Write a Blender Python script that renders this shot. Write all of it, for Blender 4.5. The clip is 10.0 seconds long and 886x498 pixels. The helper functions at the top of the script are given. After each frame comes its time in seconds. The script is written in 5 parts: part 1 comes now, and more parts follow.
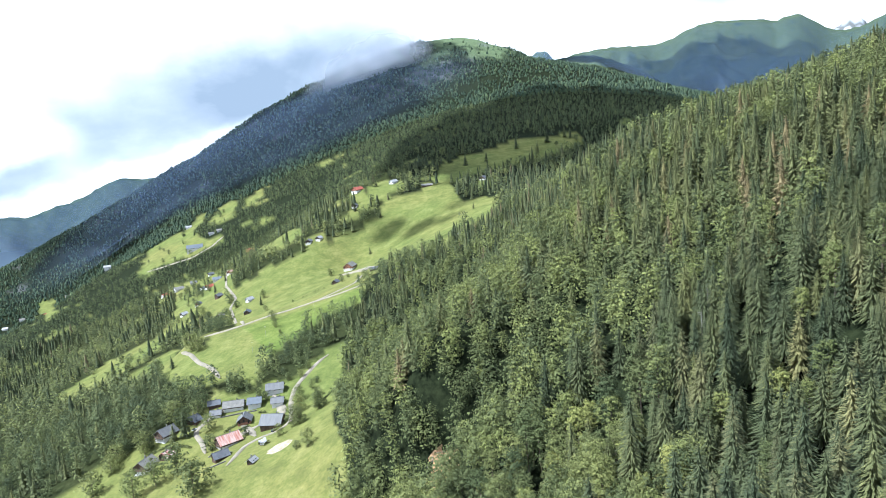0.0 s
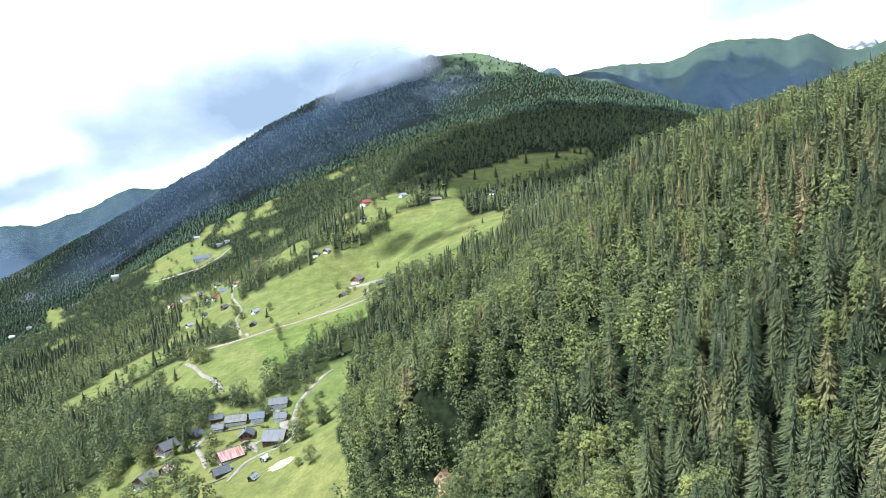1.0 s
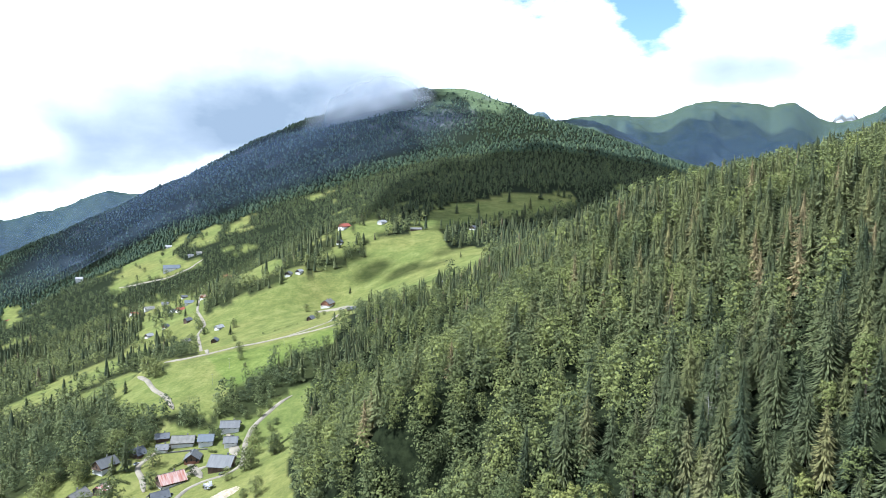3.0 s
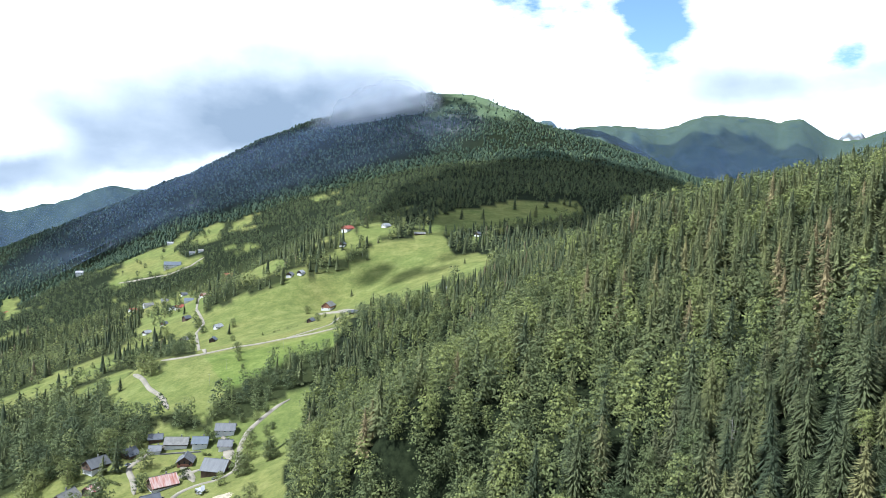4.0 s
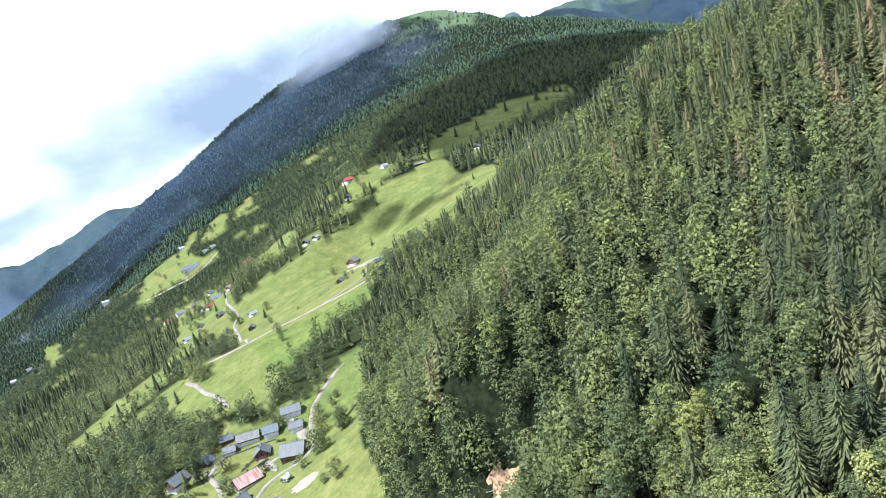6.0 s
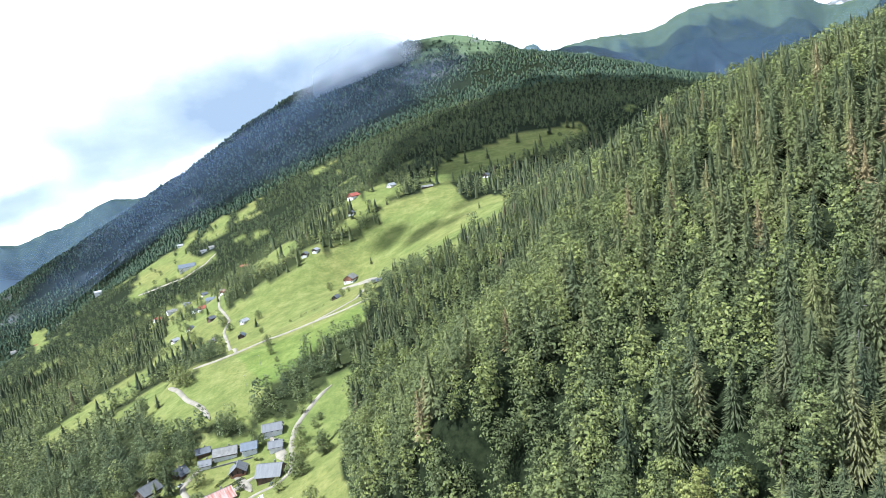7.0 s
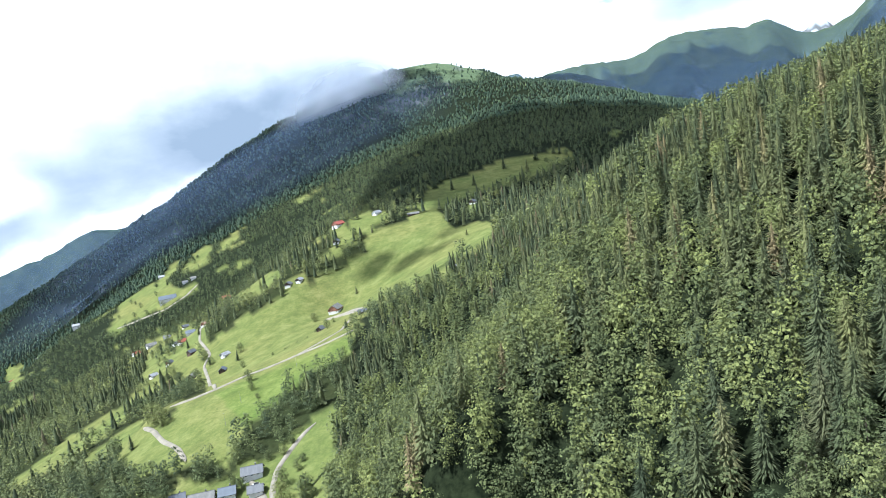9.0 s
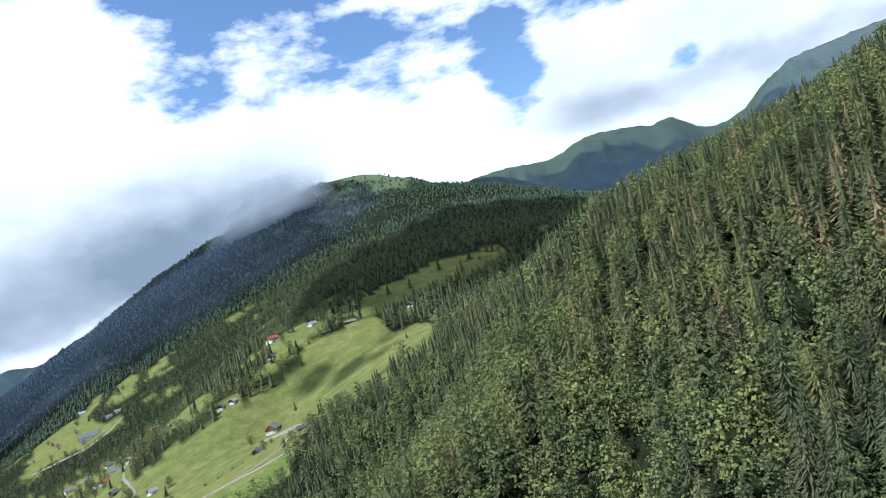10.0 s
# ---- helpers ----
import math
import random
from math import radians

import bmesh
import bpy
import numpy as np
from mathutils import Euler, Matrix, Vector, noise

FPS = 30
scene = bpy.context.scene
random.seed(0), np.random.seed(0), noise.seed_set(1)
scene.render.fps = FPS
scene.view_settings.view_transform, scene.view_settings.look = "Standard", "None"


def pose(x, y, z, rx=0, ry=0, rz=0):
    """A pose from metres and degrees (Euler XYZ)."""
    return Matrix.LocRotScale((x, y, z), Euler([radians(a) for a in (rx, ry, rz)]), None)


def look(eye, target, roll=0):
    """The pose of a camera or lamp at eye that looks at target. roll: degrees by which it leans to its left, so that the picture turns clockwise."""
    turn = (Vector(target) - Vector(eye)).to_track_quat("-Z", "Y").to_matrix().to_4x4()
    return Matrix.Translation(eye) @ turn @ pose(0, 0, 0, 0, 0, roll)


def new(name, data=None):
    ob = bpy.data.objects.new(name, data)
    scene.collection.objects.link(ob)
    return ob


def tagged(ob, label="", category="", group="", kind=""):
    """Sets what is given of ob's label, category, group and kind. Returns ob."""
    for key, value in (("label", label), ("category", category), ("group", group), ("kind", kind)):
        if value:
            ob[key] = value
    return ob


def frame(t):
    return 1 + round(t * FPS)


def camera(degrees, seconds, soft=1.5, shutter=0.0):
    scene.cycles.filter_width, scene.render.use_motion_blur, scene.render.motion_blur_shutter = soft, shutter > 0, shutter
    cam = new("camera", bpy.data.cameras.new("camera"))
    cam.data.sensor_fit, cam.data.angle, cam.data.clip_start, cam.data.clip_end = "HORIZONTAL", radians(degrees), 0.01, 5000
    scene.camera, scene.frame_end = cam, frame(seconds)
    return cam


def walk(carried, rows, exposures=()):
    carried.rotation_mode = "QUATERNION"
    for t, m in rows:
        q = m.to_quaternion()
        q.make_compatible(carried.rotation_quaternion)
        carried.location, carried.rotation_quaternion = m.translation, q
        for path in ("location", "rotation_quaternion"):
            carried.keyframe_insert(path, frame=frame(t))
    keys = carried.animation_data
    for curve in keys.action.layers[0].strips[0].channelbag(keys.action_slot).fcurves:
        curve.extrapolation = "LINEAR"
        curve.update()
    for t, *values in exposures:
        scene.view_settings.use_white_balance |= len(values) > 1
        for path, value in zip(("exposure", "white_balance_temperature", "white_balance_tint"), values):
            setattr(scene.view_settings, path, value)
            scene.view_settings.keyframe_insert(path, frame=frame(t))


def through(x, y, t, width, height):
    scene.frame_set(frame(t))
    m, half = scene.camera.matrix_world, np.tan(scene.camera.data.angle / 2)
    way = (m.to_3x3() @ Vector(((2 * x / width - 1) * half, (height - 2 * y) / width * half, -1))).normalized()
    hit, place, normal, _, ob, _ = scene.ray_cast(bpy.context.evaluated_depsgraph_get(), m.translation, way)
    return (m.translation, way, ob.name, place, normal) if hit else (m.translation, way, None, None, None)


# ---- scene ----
cam = camera(66.0, 10.0, soft=0.55)
PATH = [
    (0, (-0.00, 0.00, 200.00), (-3.20, 98.82, 185.02), -5.39),
    (0.5, (-0.77, 3.46, 199.76), (-5.06, 102.32, 185.39), -5.73),
    (1, (-0.82, 8.04, 199.13), (-4.99, 107.12, 186.30), -4.61),
    (1.5, (-0.54, 14.42, 198.37), (-1.87, 113.64, 186.00), -4.75),
    (2, (-0.96, 18.82, 197.58), (-0.76, 117.99, 184.69), -4.49),
    (2.5, (-1.59, 21.34, 197.18), (-1.59, 120.51, 184.30), -0.00),
    (2.7, (-1.36, 22.19, 196.79), (-1.77, 121.62, 186.07), 0.18),
    (3.8, (-3.77, 33.41, 195.67), (-4.73, 133.19, 189.07), 2.86),
    (4, (-4.77, 35.33, 195.28), (-5.66, 135.05, 187.91), 2.58),
    (4.5, (-7.97, 39.81, 193.96), (-11.50, 139.37, 185.22), 0.87),
    (5, (-10.82, 45.74, 191.21), (-18.99, 144.81, 180.30), 0.83),
    (5.5, (-9.76, 54.27, 189.19), (-16.16, 152.72, 172.85), -10.39),
    (5.7, (-9.42, 57.06, 189.10), (-13.30, 155.39, 171.34), -14.62),
    (6.8, (-11.15, 67.23, 194.37), (-13.29, 165.90, 178.24), -12.85),
    (7, (-10.99, 68.36, 194.90), (-14.01, 167.23, 180.17), -8.83),
    (7.5, (-11.93, 72.19, 195.22), (-16.53, 171.22, 182.11), -9.64),
    (8, (-12.44, 76.44, 195.39), (-16.94, 175.54, 182.78), -12.93),
    (8.5, (-12.75, 81.57, 194.82), (-16.19, 180.77, 182.65), -11.92),
    (9, (-12.94, 87.43, 193.46), (-13.29, 186.80, 182.32), -9.31),
    (9.5, (-13.12, 95.56, 189.08), (-5.19, 195.22, 186.50), -13.20),
    (10, (-12.97, 101.62, 185.70), (-1.32, 200.90, 188.10), -13.50),
]
EXPOSURES = [(t, stops, 5400, 8) for t, stops in ((0, 1.65), (2.5, 1.6), (4, 1.4), (5, 1.45), (5.5, 1.62), (7, 1.74), (8, 1.68), (9, 1.55), (9.5, 1.32), (10, 0.97))]
walk(cam, [(t, look(eye, target, roll)) for t, eye, target, roll in PATH], EXPOSURES)

# ---- world, sun, exposure ----
SUN_AZ, SUN_EL = -106.0, 57.0  # degrees from +y to the right, above the horizon
sun_way = Vector((math.sin(radians(SUN_AZ)) * math.cos(radians(SUN_EL)),
                  math.cos(radians(SUN_AZ)) * math.cos(radians(SUN_EL)), math.sin(radians(SUN_EL))))


def link(tree, a, out, b, into):
    tree.links.new(a.outputs[out], b.inputs[into])


def make_world():
    w = bpy.data.worlds.new("sky")
    scene.world = w
    w.use_nodes = True
    nt = w.node_tree
    nt.nodes.clear()
    N = nt.nodes.new
    out, mix = N("ShaderNodeOutputWorld"), N("ShaderNodeMixShader")
    blue, cloud = N("ShaderNodeBackground"), N("ShaderNodeBackground")
    sky = N("ShaderNodeTexSky")
    sky.sky_type, sky.sun_disc = "NISHITA", False
    sky.sun_elevation, sky.sun_rotation = radians(SUN_EL), radians(SUN_AZ)
    sky.altitude, sky.dust_density = 1200, 0.6
    blue.inputs["Strength"].default_value = 0.085
    link(nt, sky, "Color", blue, "Color")
    tc, mp = N("ShaderNodeTexCoord"), N("ShaderNodeMapping")
    mp.inputs["Scale"].default_value = (1.0, 1.0, 2.2)
    mp.inputs["Location"].default_value = (0.35, 0.1, 0.22)
    link(nt, tc, "Generated", mp, "Vector")
    cover = N("ShaderNodeTexNoise")
    cover.inputs["Scale"].default_value, cover.inputs["Detail"].default_value = 3.4, 9
    cover.inputs["Roughness"].default_value = 0.58
    link(nt, mp, "Vector", cover, "Vector")
    edge = N("ShaderNodeValToRGB")
    edge.color_ramp.elements[0].position, edge.color_ramp.elements[1].position = 0.43, 0.50
    sepz, lift = N("ShaderNodeSeparateXYZ"), N("ShaderNodeMapRange")
    link(nt, tc, "Generated", sepz, "Vector")
    lift.inputs["From Min"].default_value, lift.inputs["From Max"].default_value = 0.19, 0.42
    lift.inputs["To Min"].default_value, lift.inputs["To Max"].default_value = 0.14, -0.03
    link(nt, sepz, "Z", lift, "Value")
    more = N("ShaderNodeMath")
    link(nt, cover, "Fac", more, 0)
    link(nt, lift, "Result", more, 1)
    # rifts of blue: azimuth, height above the horizon, half width, half height in degrees
    thick = more.outputs["Value"]
    for az, up, wide, tall in ((15.6, 13.2, 2.4, 4.8), (29.3, 11.8, 2.0, 1.6), (-5.0, 27.0, 11.0, 3.2)):
        spot, far, fade, take = N("ShaderNodeMapping"), N("ShaderNodeVectorMath"), N("ShaderNodeMapRange"), N("ShaderNodeMath")
        spot.vector_type = "TEXTURE"
        a, e = radians(az), radians(up)
        spot.inputs["Location"].default_value = (math.sin(a) * math.cos(e), math.cos(a) * math.cos(e), math.sin(e))
        spot.inputs["Rotation"].default_value = (0, 0, -a)
        spot.inputs["Scale"].default_value = (math.sin(radians(wide)), 1.0, math.sin(radians(tall)))
        link(nt, tc, "Generated", spot, "Vector")
        far.operation, take.operation = "LENGTH", "SUBTRACT"
        link(nt, spot, "Vector", far, 0)
        fade.inputs["From Min"].default_value, fade.inputs["From Max"].default_value = 1.5, 0.3
        fade.inputs["To Max"].default_value = 0.17
        link(nt, far, "Value", fade, "Value")
        nt.links.new(thick, take.inputs[0])
        link(nt, fade, "Result", take, 1)
        thick = take.outputs["Value"]
    nt.links.new(thick, edge.inputs["Fac"])
    # grey undersides: one long bank with a firm, rising lower edge over the left-hand ridge
    under = N("ShaderNodeTexNoise")
    under.inputs["Scale"].default_value, under.inputs["Detail"].default_value = 2.6, 7
    link(nt, mp, "Vector", under, "Vector")
    curl = N("ShaderNodeTexNoise")
    curl.inputs["Scale"].default_value, curl.inputs["Detail"].default_value = 7.0, 8
    link(nt, tc, "Generated", curl, "Vector")

    def calc(kind, a, b):
        n = N("ShaderNodeMath")
        n.operation = kind
        for i, v in enumerate((a, b)):
            if isinstance(v, (int, float)):
                n.inputs[i].default_value = v
            else:
                nt.links.new(v, n.inputs[i])
        return n.outputs["Value"]

    def step(v, lo, hi):
        n = N("ShaderNodeMapRange")
        n.interpolation_type = "SMOOTHERSTEP"
        n.inputs["From Min"].default_value, n.inputs["From Max"].default_value = lo, hi
        nt.links.new(v, n.inputs["Value"])
        return n.outputs["Result"]

    sx, sy, sz = sepz.outputs["X"], sepz.outputs["Y"], sepz.outputs["Z"]
    wander = calc("MULTIPLY", calc("SUBTRACT", curl.outputs["Fac"], 0.5), 0.11)
    over = calc("ADD", calc("SUBTRACT", sz, calc("MULTIPLY", calc("ADD", sx, 0.485), 0.25)), wander)
    side = calc("ADD", calc("ADD", calc("ADD", sx, sz), 0.436), wander)
    base = calc("MULTIPLY", step(over, -0.008, 0.026), step(over, 0.2, 0.03))
    base = calc("MULTIPLY", calc("MULTIPLY", base, step(side, -0.06, 0.06)), step(sx, 0.06, -0.2))
    base = calc("MULTIPLY", base, step(sy, 0.0, 0.4))
    base = calc("MULTIPLY", base, step(under.outputs["Fac"], 0.0, 0.6))
    faint = N("ShaderNodeMapRange")
    faint.inputs["From Min"].default_value, faint.inputs["From Max"].default_value = 0.5, 0.76
    faint.inputs["To Max"].default_value = 0.5
    link(nt, under, "Fac", faint, "Value")
    low = calc("ADD", calc("SUBTRACT", sz, calc("MULTIPLY", calc("ADD", sx, 0.55), 0.3)), wander)
    low = calc("MULTIPLY", calc("MULTIPLY", step(low, -0.05, -0.01), step(low, 0.045, 0.0)), step(sx, -0.42, -0.52))
    base = calc("ADD", base, calc("MULTIPLY", low, 0.7))
    roll = calc("ADD", calc("SUBTRACT", sz, 0.165), wander)
    roll = calc("MULTIPLY", calc("MULTIPLY", step(roll, -0.05, 0.0), step(roll, 0.05, 0.0)), step(sx, 0.24, 0.38))
    base = calc("ADD", base, calc("MULTIPLY", calc("MULTIPLY", roll, step(under.outputs["Fac"], 0.3, 0.6)), 0.5))
    grey = N("ShaderNodeMath")
    grey.operation, grey.use_clamp = "ADD", True
    nt.links.new(base, grey.inputs[0])
    link(nt, faint, "Result", grey, 1)
    shade = N("ShaderNodeValToRGB")
    shade.color_ramp.elements[0].color = (1.0, 1.0, 1.0, 1)
    shade.color_ramp.elements[1].color = (0.27, 0.32, 0.375, 1)
    link(nt, grey, "Value", shade, "Fac")
    link(nt, shade, "Color", cloud, "Color")
    cloud.inputs["Strength"].default_value = 0.62
    link(nt, edge, "Color", mix, "Fac")
    link(nt, blue, "Background", mix, 1)
    link(nt, cloud, "Background", mix, 2)
    link(nt, mix, "Shader", out, "Surface")


make_world()
sun_data = bpy.data.lights.new("sun", "SUN")
sun_data.energy, sun_data.angle, sun_data.color = 4.5, radians(0.53), (1.0, 0.95, 0.87)
sun = new("sun", sun_data)
sun.matrix_world = look(sun_way * 3000, (0, 0, 0))

# ---- materials ----


class Mat:
    """A node material with a Principled surface."""

    def __init__(self, name, rough=0.8, metal=0.0, spec=0.3):
        self.m = bpy.data.materials.new(name)
        self.m.use_nodes = True
        self.t = self.m.node_tree
        self.b = self.t.nodes["Principled BSDF"]
        self.b.inputs["Roughness"].default_value, self.b.inputs["Metallic"].default_value = rough, metal
        self.b.inputs["Specular IOR Level"].default_value = spec

    def node(self, kind, **values):
        n = self.t.nodes.new("ShaderNode" + kind)
        for k, v in values.items():
            n.inputs[k].default_value = v
        return n

    def link(self, a, out, b, into):
        self.t.links.new(a.outputs[out], b.inputs[into])

    def noise(self, scale, detail=4, rough=0.55, where="Object"):
        tc, n = self.node("TexCoord"), self.node("TexNoise", Scale=scale, Detail=detail, Roughness=rough)
        self.link(tc, where, n, "Vector")
        return n

    def ramp(self, source, out, stops):
        r = self.node("ValToRGB")
        e = r.color_ramp.elements
        while len(e) < len(stops):
            e.new(0.5)
        for el, (p, c) in zip(e, stops):
            el.position, el.color = p, (*c, 1)
        self.link(source, out, r, "Fac")
        return r

    def mix(self, a, b, fac, kind="MIX"):
        """a, b: (node, socket) or colour; fac: (node, socket) or number."""
        n = self.t.nodes.new("ShaderNodeMix")
        n.data_type, n.blend_type = "RGBA", kind
        for v, i in ((fac, 0), (a, 6), (b, 7)):
            if isinstance(v, tuple) and hasattr(v[0], "outputs"):
                self.t.links.new(v[0].outputs[v[1]], n.inputs[i])
            else:
                n.inputs[i].default_value = v if i == 0 else (*v, 1)
        return (n, 2)

    def colour(self, v):
        self.t.links.new(v[0].outputs[v[1]], self.b.inputs["Base Color"])

    def bump(self, source, out, strength, distance):
        n = self.node("Bump", Strength=strength, Distance=distance)
        self.link(source, out, n, "Height")
        self.link(n, "Normal", self.b, "Normal")

    def attribute(self, name):
        n = self.node("Attribute")
        n.attribute_name = name
        return n


def plain(name, c, rough=0.8, scale=0.6, vary=0.25, metal=0.0, bump=0.0):
    """A painted or natural surface with two scales of variation."""
    m = Mat(name, rough, metal)
    big, fine = m.noise(scale, 3), m.noise(scale * 9, 5)
    lo, hi = tuple(v * (1 - vary) for v in c), tuple(min(1, v * (1 + vary)) for v in c)
    a = m.ramp(big, "Fac", [(0.3, lo), (0.7, hi)])
    b = m.ramp(fine, "Fac", [(0.3, (0.82,) * 3), (0.7, (1.0,) * 3)])
    m.colour(m.mix((a, "Color"), (b, "Color"), 1.0, "MULTIPLY"))
    if bump:
        m.bump(fine, "Fac", bump, 0.1)
    return m.m


def leaf_material(name, stops, through):
    """Foliage: tint from tree to tree (stored on the mesh), from spray to spray, and light shining through."""
    m = Mat(name, 0.75, 0.0, 0.08)
    tint, geo = m.attribute("tint"), m.node("NewGeometry")
    base = m.ramp(tint, "Fac", stops)
    spray = m.ramp(geo, "Random Per Island", [(0.0, (0.72, 0.74, 0.74)), (0.85, (1.08, 1.07, 1.04)), (1.0, (1.25, 1.22, 1.15))])
    obj = m.node("ObjectInfo")
    own = m.ramp(obj, "Random", [(0.0, (0.6, 0.66, 0.7)), (0.5, (1.0, 1.0, 0.97)), (1.0, (1.36, 1.28, 1.12))])
    c = m.mix(m.mix((base, "Color"), (spray, "Color"), 1.0, "MULTIPLY"), (own, "Color"), 1.0, "MULTIPLY")
    leaf = m.noise(4.2, 3, 0.75)
    c = m.mix(c, (m.ramp(leaf, "Fac", [(0.36, (0.72, 0.74, 0.74)), (0.5, (1.0, 1.0, 1.0)), (0.64, (1.3, 1.28, 1.24))]), "Color"), 1.0, "MULTIPLY")
    m.colour(c)
    m.bump(leaf, "Fac", 0.6, 0.3)
    tr, mx = m.node("BsdfTranslucent"), m.node("MixShader", Fac=through)
    m.t.links.new(c[0].outputs[c[1]], tr.inputs["Color"])
    out = m.t.nodes["Material Output"]
    m.link(m.b, "BSDF", mx, 1)
    m.link(tr, "BSDF", mx, 2)
    m.link(mx, "Shader", out, "Surface")
    return m.m


def ground_material():
    """Meadow, forest floor darkened for shade, alpine grass with rock, and snow, by the cover stored on the sheet."""
    m = Mat("ground", 1.0, 0.0, 0.03)
    fine, mid, big = m.noise(0.55, 6, 0.65), m.noise(0.06, 5, 0.6), m.noise(0.009, 4, 0.55)
    grass = m.ramp(mid, "Fac", [(0.28, (0.074, 0.083, 0.030)), (0.5, (0.101, 0.110, 0.037)), (0.72, (0.140, 0.140, 0.055))])
    patch = m.ramp(big, "Fac", [(0.35, (0.86, 0.95, 0.84)), (0.65, (1.08, 1.02, 0.98))])
    blades = m.ramp(fine, "Fac", [(0.3, (0.78, 0.82, 0.78)), (0.68, (1.14, 1.11, 1.08))])
    tufts = m.ramp(m.noise(0.2, 5, 0.7), "Fac", [(0.36, (0.84, 0.88, 0.82)), (0.5, (1.0, 1.0, 1.0)), (0.66, (1.12, 1.08, 1.06))])
    grass = m.mix(m.mix((grass, "Color"), (patch, "Color"), 1.0, "MULTIPLY"), (blades, "Color"), 1.0, "MULTIPLY")
    grass = m.mix(grass, (tufts, "Color"), 1.0, "MULTIPLY")
    lush = m.attribute("lush")
    grass = m.mix(grass, m.mix(grass, (0.84, 0.98, 0.80), 1.0, "MULTIPLY"), (lush, "Fac"))
    # near-black floor: the shade between the trees is put into its colour
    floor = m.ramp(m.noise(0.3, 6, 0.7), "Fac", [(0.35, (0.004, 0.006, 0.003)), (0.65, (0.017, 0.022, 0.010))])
    alp = m.ramp(mid, "Fac", [(0.3, (0.052, 0.074, 0.040)), (0.62, (0.085, 0.112, 0.056)), (0.8, (0.110, 0.122, 0.074))])
    rock = m.ramp(fine, "Fac", [(0.3, (0.06, 0.065, 0.07)), (0.7, (0.15, 0.15, 0.15))])
    cov = m.attribute("cover")
    sep = m.node("SeparateColor")
    m.link(cov, "Color", sep, "Color")
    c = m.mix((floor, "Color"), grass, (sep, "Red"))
    c = m.mix(c, (alp, "Color"), (sep, "Green"))
    c = m.mix(c, (rock, "Color"), (sep, "Blue"))
    # far woods in one dark tone, distance haze painted in as a blue cast
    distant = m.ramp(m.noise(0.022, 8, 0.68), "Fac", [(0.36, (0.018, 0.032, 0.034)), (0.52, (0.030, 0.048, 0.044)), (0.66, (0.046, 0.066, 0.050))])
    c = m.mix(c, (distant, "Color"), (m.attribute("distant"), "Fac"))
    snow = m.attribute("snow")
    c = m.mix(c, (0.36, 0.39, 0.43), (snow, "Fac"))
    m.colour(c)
    m.bump(fine, "Fac", 0.5, 0.6)
    return m.m


M_GROUND = ground_material()
M_SPRUCE = leaf_material("spruce_needles", [(0.0, (0.060, 0.075, 0.042)), (0.5, (0.093, 0.106, 0.052)), (0.9, (0.126, 0.137, 0.062)), (1.0, (0.156, 0.133, 0.078))], 0.2)
M_LEAF = leaf_material("leaves", [(0.0, (0.083, 0.100, 0.049)), (0.55, (0.126, 0.144, 0.060)), (1.0, (0.194, 0.211, 0.074))], 0.24)
M_VALLEY = leaf_material("valley_leaves", [(0.0, (0.079, 0.096, 0.051)), (0.5, (0.124, 0.144, 0.066)), (1.0, (0.191, 0.206, 0.081))], 0.22)
# bluer leaf colours for far trees, with distance haze painted in
M_FAR_HAZED = leaf_material("hazed_far_foliage", [(0.0, (0.066, 0.097, 0.070)), (0.6, (0.101, 0.136, 0.082)), (1.0, (0.159, 0.196, 0.097))], 0.34)
M_BARK = plain("bark", (0.11, 0.085, 0.065), 0.9, 0.8, 0.3)
M_DEAD = plain("grey_dead_wood", (0.22, 0.21, 0.19), 0.9, 0.8, 0.3)
M_ROAD = plain("pale_gravel", (0.175, 0.155, 0.118), 0.95, 0.15, 0.25)
M_EARTH = plain("bare_earth", (0.36, 0.22, 0.12), 0.95, 0.2, 0.35)
M_RUBBLE = plain("pale_rubble", (0.27, 0.23, 0.16), 0.95, 0.5, 0.4, 0.0, 0.8)
M_WOOD = plain("weathered_brown_timber", (0.085, 0.055, 0.038), 0.8, 0.5, 0.35)
M_LIGHTWOOD = plain("red_brown_timber", (0.26, 0.12, 0.075), 0.75, 0.5, 0.3)
M_PLASTER = plain("white_plaster", (0.62, 0.61, 0.58), 0.9, 0.3, 0.08)
M_DARKSLATE = plain("dark_slate_roof", (0.075, 0.08, 0.09), 0.7, 0.25, 0.2)
M_STONE = plain("pale_stone_roof", (0.135, 0.13, 0.118), 0.85, 0.35, 0.25)
M_RED = plain("red_tile_roof", (0.25, 0.065, 0.042), 0.75, 0.4, 0.25)
M_BLUE = plain("blue_grey_roof", (0.08, 0.094, 0.112), 0.65, 0.3, 0.12)
M_WHITEROOF = plain("bright_sheet_roof", (0.23, 0.23, 0.235), 0.6, 0.3, 0.1)


